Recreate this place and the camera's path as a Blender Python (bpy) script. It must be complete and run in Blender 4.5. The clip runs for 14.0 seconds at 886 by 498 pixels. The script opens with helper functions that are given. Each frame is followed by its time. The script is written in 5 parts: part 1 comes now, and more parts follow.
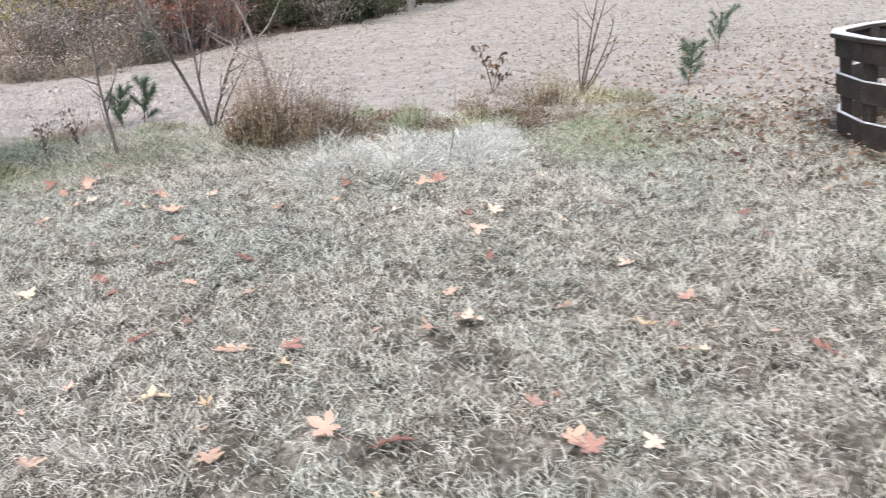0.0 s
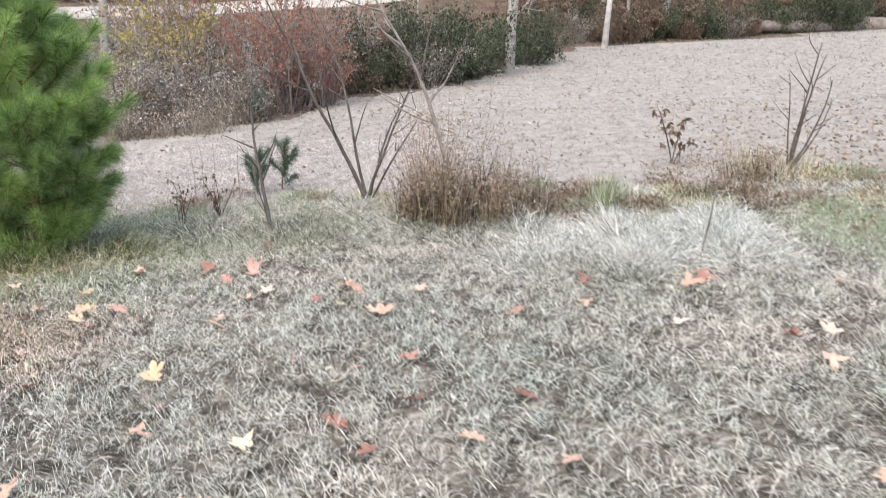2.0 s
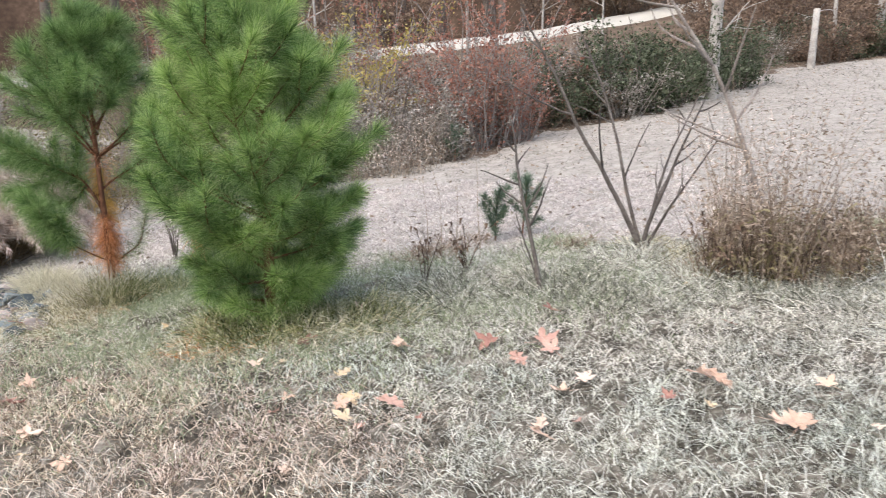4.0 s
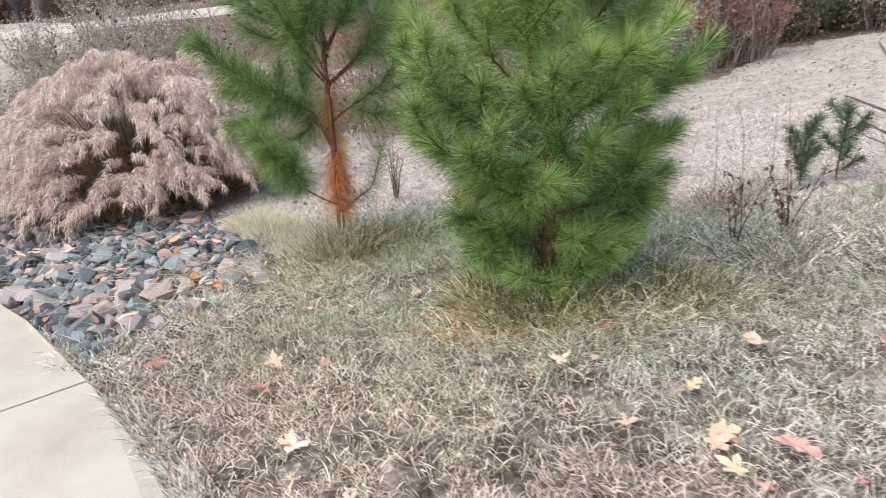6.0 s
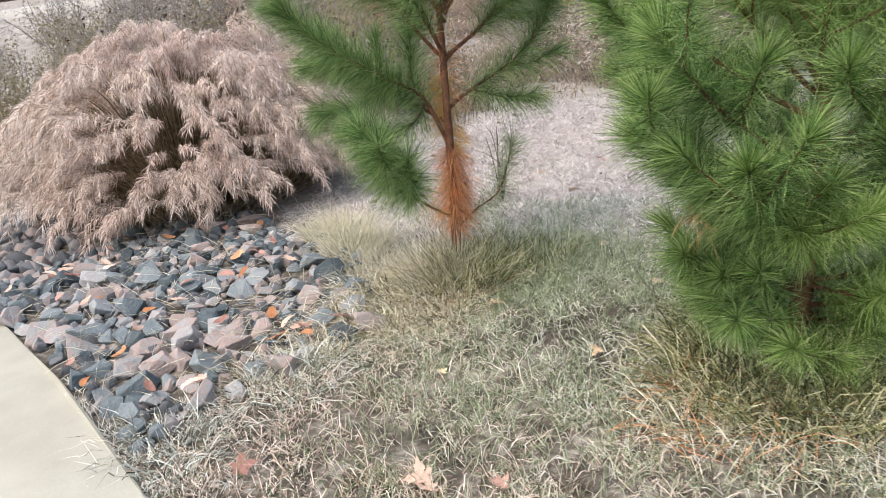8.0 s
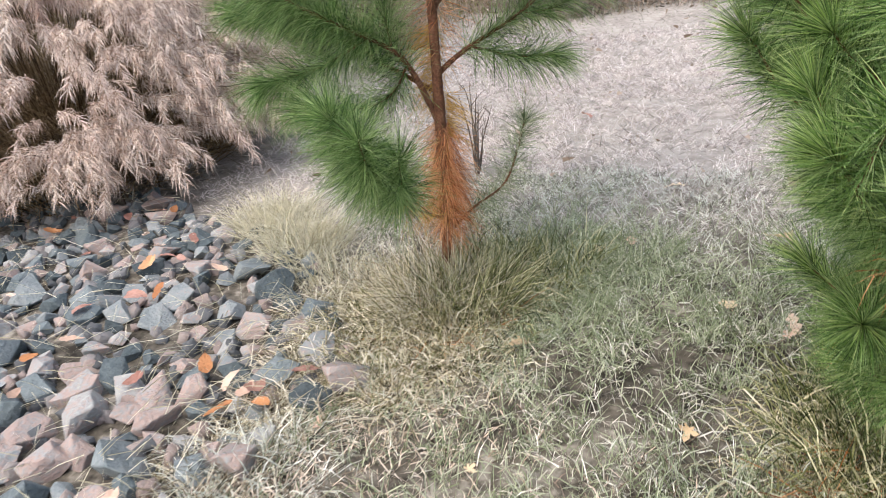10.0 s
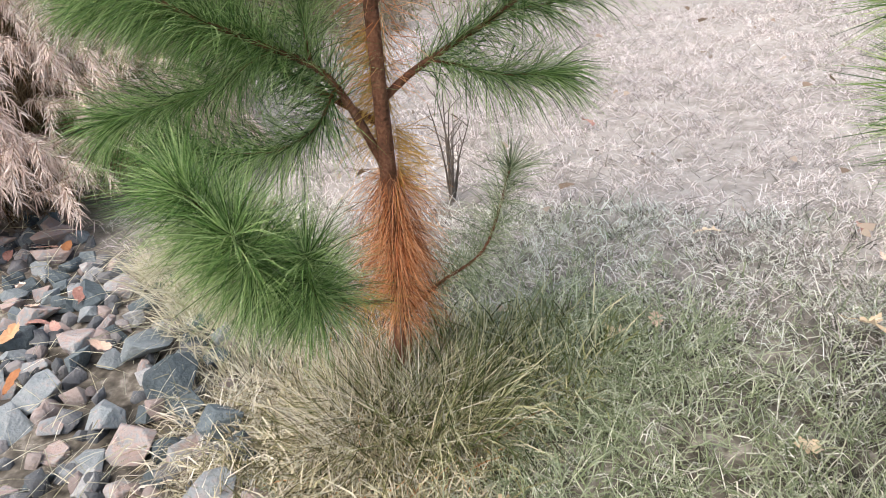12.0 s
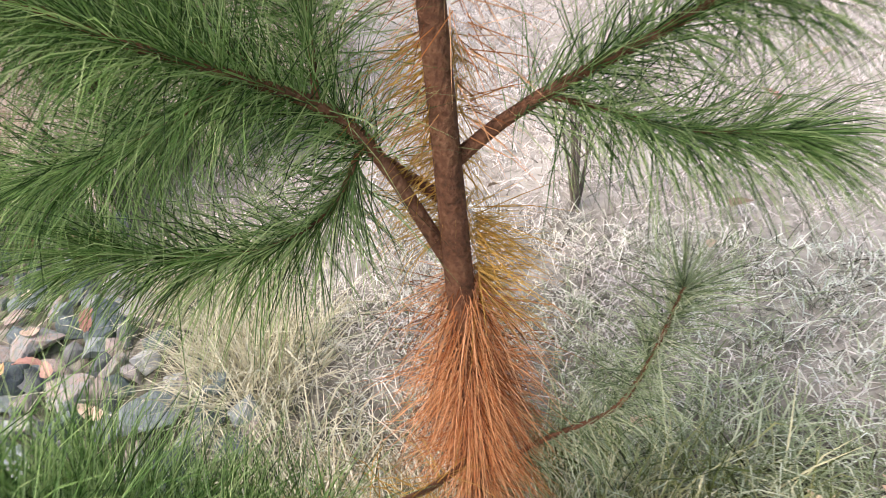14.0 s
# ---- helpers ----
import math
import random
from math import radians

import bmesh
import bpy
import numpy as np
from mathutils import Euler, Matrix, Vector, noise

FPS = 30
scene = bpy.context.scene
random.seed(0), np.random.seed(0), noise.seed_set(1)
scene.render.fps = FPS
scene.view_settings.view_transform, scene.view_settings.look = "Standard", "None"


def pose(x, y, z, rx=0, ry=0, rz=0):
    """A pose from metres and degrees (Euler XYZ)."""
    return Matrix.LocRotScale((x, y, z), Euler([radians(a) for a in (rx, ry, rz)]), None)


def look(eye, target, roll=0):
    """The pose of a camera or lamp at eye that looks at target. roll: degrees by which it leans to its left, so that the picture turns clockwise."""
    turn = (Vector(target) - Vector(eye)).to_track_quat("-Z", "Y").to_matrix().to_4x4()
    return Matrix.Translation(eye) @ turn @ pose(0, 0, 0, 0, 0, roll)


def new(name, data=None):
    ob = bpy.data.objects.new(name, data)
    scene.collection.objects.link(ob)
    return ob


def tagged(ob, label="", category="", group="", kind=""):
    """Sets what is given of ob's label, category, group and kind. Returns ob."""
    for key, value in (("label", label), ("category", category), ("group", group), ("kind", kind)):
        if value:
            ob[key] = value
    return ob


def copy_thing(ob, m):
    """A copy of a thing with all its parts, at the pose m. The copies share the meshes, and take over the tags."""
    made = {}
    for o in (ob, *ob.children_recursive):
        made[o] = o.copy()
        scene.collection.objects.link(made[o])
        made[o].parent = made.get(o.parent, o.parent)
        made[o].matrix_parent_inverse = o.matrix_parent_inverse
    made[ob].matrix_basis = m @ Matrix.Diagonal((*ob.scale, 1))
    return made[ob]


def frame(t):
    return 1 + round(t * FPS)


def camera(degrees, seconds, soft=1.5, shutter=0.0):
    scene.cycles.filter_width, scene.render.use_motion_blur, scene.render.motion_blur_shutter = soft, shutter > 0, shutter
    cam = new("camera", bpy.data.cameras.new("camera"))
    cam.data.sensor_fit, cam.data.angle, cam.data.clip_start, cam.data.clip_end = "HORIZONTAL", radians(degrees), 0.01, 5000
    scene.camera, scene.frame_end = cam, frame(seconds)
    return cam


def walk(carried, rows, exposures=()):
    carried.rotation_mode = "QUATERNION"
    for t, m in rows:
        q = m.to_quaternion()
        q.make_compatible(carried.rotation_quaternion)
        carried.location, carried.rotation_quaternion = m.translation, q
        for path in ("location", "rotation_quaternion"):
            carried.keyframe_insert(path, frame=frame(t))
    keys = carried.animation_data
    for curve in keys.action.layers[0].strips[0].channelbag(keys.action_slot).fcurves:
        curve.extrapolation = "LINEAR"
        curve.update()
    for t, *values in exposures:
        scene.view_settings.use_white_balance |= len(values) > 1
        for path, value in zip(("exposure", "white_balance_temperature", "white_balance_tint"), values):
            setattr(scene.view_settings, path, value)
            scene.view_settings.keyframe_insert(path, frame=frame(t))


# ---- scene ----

# camera and walk
cam = camera(61.0, 14.0, soft=0.9, shutter=0.32)
PATH = [
    (0, (0.057, 0.449, 1.767), (0.026, 2.343, 1.127), 1.8),
    (0.5, (-0.355, 0.737, 1.725), (-0.489, 2.619, 1.064), 2.6),
    (1, (-0.679, 1.078, 1.696), (-0.900, 2.951, 1.029), 2.7),
    (1.5, (-1.060, 1.360, 1.668), (-1.276, 3.249, 1.049), 3.3),
    (2, (-1.385, 1.675, 1.635), (-1.534, 3.608, 1.142), 2.5),
    (2.5, (-1.801, 1.977, 1.596), (-2.018, 3.923, 1.187), 4.0),
    (3, (-2.128, 2.296, 1.534), (-2.437, 4.232, 1.137), 1.5),
    (5.5, (-3.362, 3.427, 1.346), (-4.197, 5.173, 0.844), -0.1),
    (6, (-3.727, 3.606, 1.345), (-4.634, 5.293, 0.768), -2.2),
    (6.5, (-4.041, 3.846, 1.307), (-4.998, 5.500, 0.718), -2.6),
    (7, (-4.380, 4.001, 1.298), (-5.363, 5.638, 0.702), -1.8),
    (7.5, (-4.632, 4.197, 1.291), (-5.612, 5.831, 0.682), -2.3),
    (10, (-5.647, 5.180, 1.303), (-6.375, 6.845, 0.467), -2.8),
    (10.5, (-5.752, 5.423, 1.282), (-6.439, 7.106, 0.448), 0.2),
    (11, (-5.887, 5.629, 1.252), (-6.552, 7.323, 0.421), -1.0),
    (11.5, (-5.902, 5.877, 1.227), (-6.575, 7.544, 0.351), -2.3),
    (12, (-5.918, 6.092, 1.238), (-6.606, 7.739, 0.335), -2.3),
    (12.5, (-6.025, 6.269, 1.222), (-6.720, 7.892, 0.282), -3.2),
    (13, (-6.067, 6.515, 1.227), (-6.836, 8.084, 0.253), -3.0),
    (13.5, (-6.143, 6.777, 1.235), (-7.037, 8.247, 0.216), -2.6),
    (14, (-6.268, 6.964, 1.189), (-7.189, 8.358, 0.091), -4.4),
]
walk(cam, [(t, look(eye, target, roll)) for t, eye, target, roll in PATH], [(0.0, 1.0, 6500, 10), (3.0, 1.06, 6550, 10), (7.5, 1.08, 6650, 11), (10.0, 1.08, 6650, 11), (12.5, 1.2, 6750, 12), (14.0, 1.4, 6900, 13)])

# world, sun, exposure
world = bpy.data.worlds.new("sky")
scene.world = world
world.use_nodes = True
wn = world.node_tree.nodes
sky = wn.new("ShaderNodeTexSky")
sky.sky_type = "NISHITA"
sky.sun_disc = False
sky.sun_elevation = radians(45)
sky.sun_rotation = radians(205)
sky.air_density = 1.0
sky.dust_density = 2.7
sky.ozone_density = 0.6
wn["Background"].inputs["Strength"].default_value = 0.15
world.node_tree.links.new(sky.outputs[0], wn["Background"].inputs["Color"])
sun = new("sun", bpy.data.lights.new("sun", "SUN"))
sun.data.energy = 1.3
sun.data.angle = radians(50)
sun.data.color = (1.0, 0.92, 0.82)
sun.matrix_world = look((0, 0, 30), (3, 6, 0))

RNG = np.random.default_rng(7)
PY = random.Random(11)


# ---------------------------------------------------------------- ground shape
def road_line(x):
    return 36.0 + 0.78 * (x + 8.9)


def G(x, y):
    """Height of the ground: a lawn that rises to the right and away, and a bank up to the road."""
    x, y = np.asarray(x, float), np.asarray(y, float)
    z = 0.0876 * 60 * np.tanh(x / 60) + 0.0546 * 90 * np.tanh(y / 90)
    d = np.maximum(0, y - 10)
    z = z + np.where(d < 14, 0.0016 * d * d, 0.3136 + 0.0448 * np.minimum(d - 14, 30))
    xc = np.clip(x, -40, 30)
    t = np.clip((y - road_line(xc) + 13) / 18.0, 0, 1)
    base = np.where(d < 14, 0.0016 * d * d, 0.3136 + 0.0448 * np.minimum(d - 14, 30))
    want = np.interp(xc, [-40, -27, -15, -8, 30], [2.5, 2.5, 2.3, 2.48, 5.82])
    z = z + t * t * (3 - 2 * t) * (want * 1.32 - base)
    z = z + 0.012 * np.sin(2.3 * x + 1.1 * y) + 0.010 * np.sin(3.7 * y - 1.9 * x + 1) + 0.006 * np.sin(7.1 * x + 2) * np.sin(6.3 * y)
    # sunken stone bed
    return z


def gz(x, y):
    return float(G(x, y))


# ---------------------------------------------------------------- mesh helpers
def fast_mesh(name, verts, faces):
    verts, faces = np.asarray(verts, np.float32), np.asarray(faces, np.int32)
    me = bpy.data.meshes.new(name)
    n, k = faces.shape
    me.vertices.add(len(verts))
    me.vertices.foreach_set("co", verts.ravel())
    me.loops.add(n * k)
    me.loops.foreach_set("vertex_index", faces.ravel())
    me.polygons.add(n)
    me.polygons.foreach_set("loop_start", np.arange(0, n * k, k, dtype=np.int32))
    me.update(calc_edges=True)
    return me


def put_mesh(name, me, material, parent=None, label="", smooth=False):
    """Links mesh data as one object, at top level or under a thing."""
    if material is not None and len(me.materials) == 0:
        me.materials.append(material)
    if smooth:
        me.polygons.foreach_set("use_smooth", np.ones(len(me.polygons), bool))
    ob = new(name, me)
    if parent is not None:
        ob.parent = parent
    if label:
        ob["label"] = label
    return ob


def part(name, bm, material, parent, label="", smooth=False):
    me = bpy.data.meshes.new(name)
    bm.to_mesh(me)
    bm.free()
    return put_mesh(name, me, material, parent, label, smooth)


def empty(name, x, y, z):
    ob = new(name)
    ob.empty_display_size = 0.1
    ob.location = (x, y, z)
    return ob


def unit(a):
    return a / np.maximum(np.linalg.norm(a, axis=-1, keepdims=True), 1e-9)


def strips(P, D, L, W, droop, side=None):
    """Thin bent blades: base P, way D, length L, width W, droop towards the ground. Three triangles each."""
    P, D = np.asarray(P, float), unit(np.asarray(D, float))
    n = len(P)
    L, W, droop = (np.broadcast_to(np.asarray(v, float), (n,))[:, None] for v in (L, W, droop))
    if side is None:
        side = np.cross(D, RNG.normal(size=(n, 3)))
    side = unit(side) * W / 2
    D2 = unit(D + droop * np.array([0, 0, -1.0]))
    mid = P + 0.5 * L * unit(D + 0.25 * droop * np.array([0, 0, -1.0]))
    tip = mid + 0.5 * L * D2
    V = np.stack([P - side, P + side, mid - side * 0.8, mid + side * 0.8, tip], 1).reshape(-1, 3)
    base = np.arange(n)[:, None, None] * 5
    F = (base + np.array([[0, 1, 3], [0, 3, 2], [2, 3, 4]])[None]).reshape(-1, 3)
    return V, F


def flakes(P, size):
    """Small leaves, one triangle each."""
    k = len(P)
    a, b = unit(RNG.normal(size=(k, 3))), unit(RNG.normal(size=(k, 3)))
    z = np.broadcast_to(np.asarray(size, float), (k,))[:, None]
    V = np.stack([P - a * z * 0.5, P + a * z * 0.5, P + b * z * 0.55], 1).reshape(-1, 3)
    return V, np.arange(3 * k).reshape(-1, 3)


def tube(points, radii, sides=7, wobble=0.0):
    """A tapered round stem along points."""
    pts = np.asarray(points, float)
    n = len(pts)
    tan = unit(np.gradient(pts, axis=0))
    ref = np.array([0.3, 0.9, 0.2]) if abs(tan[0][2]) > 0.6 else np.array([0, 0, 1.0])
    a = unit(np.cross(tan, ref))
    b = np.cross(tan, a)
    ang = np.linspace(0, 2 * np.pi, sides, endpoint=False)
    r = np.asarray(radii, float)[:, None] * (1 + wobble * RNG.normal(size=(n, sides)))
    V = pts[:, None] + a[:, None] * (np.cos(ang) * r)[..., None] + b[:, None] * (np.sin(ang) * r)[..., None]
    V = np.concatenate([V.reshape(-1, 3), pts[-1:]])
    F = []
    for i in range(n - 1):
        for j in range(sides):
            k = (j + 1) % sides
            p, q, s, u = i * sides + j, i * sides + k, (i + 1) * sides + k, (i + 1) * sides + j
            F += [(p, q, s), (p, s, u)]
    for j in range(sides):
        F.append(((n - 1) * sides + j, (n - 1) * sides + (j + 1) % sides, n * sides))
    return V, np.array(F)


def merge(pieces):
    Vs, Fs, o = [], [], 0
    for V, F in pieces:
        Vs.append(V)
        Fs.append(F + o)
        o += len(V)
    return np.concatenate(Vs), np.concatenate(Fs)


def bend(p0, d0, length, n=9, up=0.0, wander=0.05):
    """A wandering line from p0 along d0, turning upwards by up."""
    pts, p, d = [np.array(p0, float)], np.array(p0, float), unit(np.array(d0, float))
    for _ in range(n - 1):
        d = unit(d + np.array([0, 0, up]) / (n - 1) + wander * RNG.normal(size=3))
        p = p + d * length / (n - 1)
        pts.append(p)
    return np.array(pts)


def along(pts, s):
    """Points and ways at shares s of a line."""
    seg = np.linalg.norm(np.diff(pts, axis=0), axis=1)
    c = np.r_[0, np.cumsum(seg)]
    c /= c[-1]
    p = np.stack([np.interp(s, c, pts[:, i]) for i in range(3)], -1)
    t = unit(np.gradient(pts, axis=0))
    w = np.stack([np.interp(s, c, t[:, i]) for i in range(3)], -1)
    return p, unit(w)


# ---------------------------------------------------------------- materials
def material(name, stops, scale=8.0, fine=80.0, rough=0.85, bump=0.3, island=0.0, obj=0.0, translucent=0.0, spec=0.3, mix=0.5, depth=0.01, patches=None):
    """A noise-ramped surface: stops of (place, colour), varied in two sizes, and from piece to piece."""
    m = bpy.data.materials.new(name)
    m.use_nodes = True
    N, K = m.node_tree.nodes, m.node_tree.links
    bs = N["Principled BSDF"]
    geo = N.new("ShaderNodeNewGeometry")
    big = N.new("ShaderNodeTexNoise")
    big.inputs["Scale"].default_value = scale
    big.inputs["Detail"].default_value = 5
    small = N.new("ShaderNodeTexNoise")
    small.inputs["Scale"].default_value = fine
    small.inputs["Detail"].default_value = 6
    for t in (big, small):
        K.new(geo.outputs["Position"], t.inputs["Vector"])
    fac = N.new("ShaderNodeMix")
    fac.inputs["Factor"].default_value = mix
    K.new(big.outputs["Fac"], fac.inputs["A"])
    K.new(small.outputs["Fac"], fac.inputs["B"])
    out = fac.outputs["Result"]

    def add_random(out, source, amount):
        if not amount:
            return out
        mm = N.new("ShaderNodeMix")
        mm.inputs["Factor"].default_value = amount
        K.new(out, mm.inputs["A"])
        K.new(source, mm.inputs["B"])
        return mm.outputs["Result"]

    out = add_random(out, geo.outputs["Random Per Island"], island)
    if obj:
        info = N.new("ShaderNodeObjectInfo")
        out = add_random(out, info.outputs["Random"], obj)
    ramp = N.new("ShaderNodeValToRGB")
    el = ramp.color_ramp.elements
    while len(el) < len(stops):
        el.new(0.5)
    for e, (pos, col) in zip(el, stops):
        e.position, e.color = pos, (*col, 1)
    K.new(out, ramp.inputs["Fac"])
    colour = ramp.outputs["Color"]
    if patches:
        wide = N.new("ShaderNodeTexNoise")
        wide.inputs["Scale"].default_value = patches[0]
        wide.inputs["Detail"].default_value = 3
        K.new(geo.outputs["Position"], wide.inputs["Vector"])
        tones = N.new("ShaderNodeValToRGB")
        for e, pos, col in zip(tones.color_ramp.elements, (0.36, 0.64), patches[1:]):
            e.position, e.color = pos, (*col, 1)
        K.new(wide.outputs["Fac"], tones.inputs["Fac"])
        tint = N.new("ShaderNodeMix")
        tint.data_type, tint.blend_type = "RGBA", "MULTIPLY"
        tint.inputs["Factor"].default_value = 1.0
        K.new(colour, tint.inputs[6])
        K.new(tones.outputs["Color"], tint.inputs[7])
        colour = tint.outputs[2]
    K.new(colour, bs.inputs["Base Color"])
    bs.inputs["Roughness"].default_value = rough
    bs.inputs["Specular IOR Level"].default_value = spec
    if bump:
        bp = N.new("ShaderNodeBump")
        bp.inputs["Strength"].default_value = bump
        bp.inputs["Distance"].default_value = depth
        K.new(small.outputs["Fac"], bp.inputs["Height"])
        K.new(bp.outputs["Normal"], bs.inputs["Normal"])
    if translucent:
        tr = N.new("ShaderNodeBsdfTranslucent")
        K.new(colour, tr.inputs["Color"])
        ms = N.new("ShaderNodeMixShader")
        ms.inputs["Fac"].default_value = translucent
        K.new(bs.outputs[0], ms.inputs[1])
        K.new(tr.outputs[0], ms.inputs[2])
        K.new(ms.outputs[0], N["Material Output"].inputs["Surface"])
    return m


M = {}
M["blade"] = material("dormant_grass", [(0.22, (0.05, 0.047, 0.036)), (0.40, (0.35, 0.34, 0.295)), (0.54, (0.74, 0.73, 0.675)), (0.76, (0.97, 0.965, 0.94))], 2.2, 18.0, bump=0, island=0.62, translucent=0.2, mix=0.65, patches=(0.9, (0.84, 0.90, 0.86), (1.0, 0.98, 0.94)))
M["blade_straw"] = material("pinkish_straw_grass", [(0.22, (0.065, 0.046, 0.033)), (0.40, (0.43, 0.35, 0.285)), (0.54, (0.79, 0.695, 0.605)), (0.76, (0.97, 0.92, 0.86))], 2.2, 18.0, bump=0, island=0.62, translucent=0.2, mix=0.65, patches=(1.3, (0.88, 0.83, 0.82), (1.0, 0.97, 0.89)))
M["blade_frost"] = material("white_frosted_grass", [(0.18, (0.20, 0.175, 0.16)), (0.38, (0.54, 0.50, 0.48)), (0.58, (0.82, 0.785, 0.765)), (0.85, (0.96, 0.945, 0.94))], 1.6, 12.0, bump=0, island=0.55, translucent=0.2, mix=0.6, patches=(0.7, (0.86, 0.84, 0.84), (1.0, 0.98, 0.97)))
# grey-green grass with shade put into its colour
M["tuft_shaded"] = material("shaded_grey_green_grass", [(0.18, (0.03, 0.033, 0.024)), (0.40, (0.145, 0.15, 0.115)), (0.6, (0.36, 0.36, 0.295)), (0.86, (0.72, 0.72, 0.64))], 3.0, 14.0, bump=0, island=0.6, translucent=0.2)
M["mound"] = material("rime_white_grass", [(0.15, (0.16, 0.17, 0.15)), (0.38, (0.47, 0.485, 0.45)), (0.6, (0.78, 0.79, 0.75)), (0.85, (0.94, 0.95, 0.92))], 2.0, 10.0, bump=0, island=0.55, translucent=0.2)
M["blade_far"] = material("frosted_grass", [(0.15, (0.11, 0.10, 0.088)), (0.38, (0.31, 0.295, 0.27)), (0.72, (0.58, 0.565, 0.535))], 1.3, 9.0, bump=0, island=0.5, translucent=0.15, mix=0.6, patches=(0.35, (0.80, 0.79, 0.76), (1.0, 0.98, 0.95)))
M["blade_green"] = material("green_grass", [(0.1, (0.10, 0.13, 0.055)), (0.4, (0.28, 0.34, 0.20)), (0.7, (0.54, 0.59, 0.43)), (0.95, (0.84, 0.85, 0.74))], 2.5, 14.0, bump=0, island=0.6, translucent=0.3)
M["tuft"] = material("tall_grass", [(0.18, (0.055, 0.055, 0.02)), (0.36, (0.25, 0.24, 0.115)), (0.54, (0.62, 0.565, 0.36)), (0.80, (0.93, 0.88, 0.72))], 4, 18.0, bump=0, island=0.65, translucent=0.25)
M["tuft_straw"] = material("tangled_straw", [(0.18, (0.08, 0.065, 0.035)), (0.38, (0.38, 0.33, 0.22)), (0.56, (0.72, 0.66, 0.52)), (0.82, (0.95, 0.91, 0.81))], 4, 18.0, bump=0, island=0.65, translucent=0.25)
M["tuft_green"] = material("green_tall_grass", [(0.18, (0.03, 0.04, 0.012)), (0.38, (0.125, 0.155, 0.05)), (0.58, (0.36, 0.37, 0.17)), (0.82, (0.80, 0.77, 0.54))], 4, 18.0, bump=0, island=0.65, translucent=0.25)
M["tuft_pale"] = material("bleached_grass", [(0.1, (0.28, 0.26, 0.16)), (0.45, (0.60, 0.57, 0.42)), (0.9, (0.86, 0.83, 0.70))], 3, 12.0, bump=0, island=0.65, translucent=0.35)
M["needle"] = material("pine_needles", [(0.2, (0.016, 0.04, 0.01)), (0.39, (0.085, 0.18, 0.045)), (0.58, (0.25, 0.40, 0.135)), (0.85, (0.50, 0.62, 0.31))], 4.5, 16.0, rough=0.45, bump=0, island=0.6, translucent=0.35, spec=0.35)
# brighter needles: young growth at the tips, and the lit upper branches
M["needle_bright"] = material("bright_pine_needles", [(0.18, (0.05, 0.11, 0.02)), (0.39, (0.21, 0.37, 0.08)), (0.58, (0.45, 0.62, 0.21)), (0.85, (0.72, 0.81, 0.43))], 4.5, 16.0, rough=0.42, bump=0, island=0.6, translucent=0.4, spec=0.4)
M["needle_pale"] = material("grey_green_needles", [(0.18, (0.05, 0.08, 0.035)), (0.4, (0.20, 0.27, 0.13)), (0.62, (0.42, 0.49, 0.30)), (0.88, (0.70, 0.74, 0.56))], 4.5, 16.0, rough=0.5, bump=0, island=0.6, translucent=0.3)
M["needle_dead"] = material("dead_pine_needles", [(0.16, (0.17, 0.05, 0.018)), (0.4, (0.60, 0.23, 0.085)), (0.78, (0.93, 0.53, 0.29))], 8.0, 40.0, rough=0.6, bump=0, island=0.7, translucent=0.35)
M["needle_yellow"] = material("yellowing_pine_needles", [(0.1, (0.33, 0.17, 0.03)), (0.5, (0.62, 0.36, 0.08)), (0.9, (0.75, 0.52, 0.18))], 5.0, 15.0, rough=0.6, bump=0, island=0.6, translucent=0.3)
M["bark_pine"] = material("pine_bark", [(0.3, (0.07, 0.035, 0.022)), (0.5, (0.19, 0.085, 0.05)), (0.7, (0.33, 0.17, 0.10))], 18, 130, bump=0.9)
M["bark_grey"] = material("grey_bark", [(0.3, (0.11, 0.095, 0.085)), (0.5, (0.25, 0.22, 0.20)), (0.7, (0.42, 0.38, 0.35))], 7, 60, bump=0.7)
M["bark_twig"] = material("twig_bark", [(0.3, (0.04, 0.034, 0.03)), (0.5, (0.10, 0.088, 0.08)), (0.7, (0.20, 0.18, 0.165))], 9, 60, bump=0.6)
M["bark_white"] = material("pale_bark", [(0.3, (0.18, 0.165, 0.15)), (0.5, (0.37, 0.35, 0.325)), (0.7, (0.54, 0.52, 0.49))], 4, 30, bump=0.6)
M["bark_dark"] = material("woodland_bark", [(0.3, (0.05, 0.04, 0.035)), (0.5, (0.12, 0.10, 0.085)), (0.7, (0.22, 0.19, 0.165))], 2, 20, bump=0.6)
M["plume"] = material("dry_plumes", [(0.2, (0.20, 0.15, 0.115)), (0.36, (0.53, 0.43, 0.37)), (0.54, (0.84, 0.76, 0.705)), (0.8, (0.96, 0.925, 0.90))], 2.4, 10, bump=0, island=0.5, translucent=0.35, patches=(1.1, (0.94, 0.87, 0.84), (1.0, 0.98, 0.95)))
# olive-brown stems, coloured darker to stand for shade inside the bush
M["plume_stem"] = material("shaded_dry_stems", [(0.16, (0.045, 0.028, 0.017)), (0.5, (0.19, 0.135, 0.075)), (0.9, (0.42, 0.33, 0.21))], 4, 14, bump=0, island=0.6, translucent=0.2)
M["weed"] = material("dry_weeds", [(0.1, (0.14, 0.10, 0.07)), (0.5, (0.33, 0.26, 0.20)), (0.9, (0.56, 0.48, 0.40))], 3, 9, bump=0, island=0.6, translucent=0.2)
M["weed_dark"] = material("seed_heads", [(0.3, (0.03, 0.02, 0.018)), (0.7, (0.10, 0.065, 0.05))], 12, 80, bump=0.5)
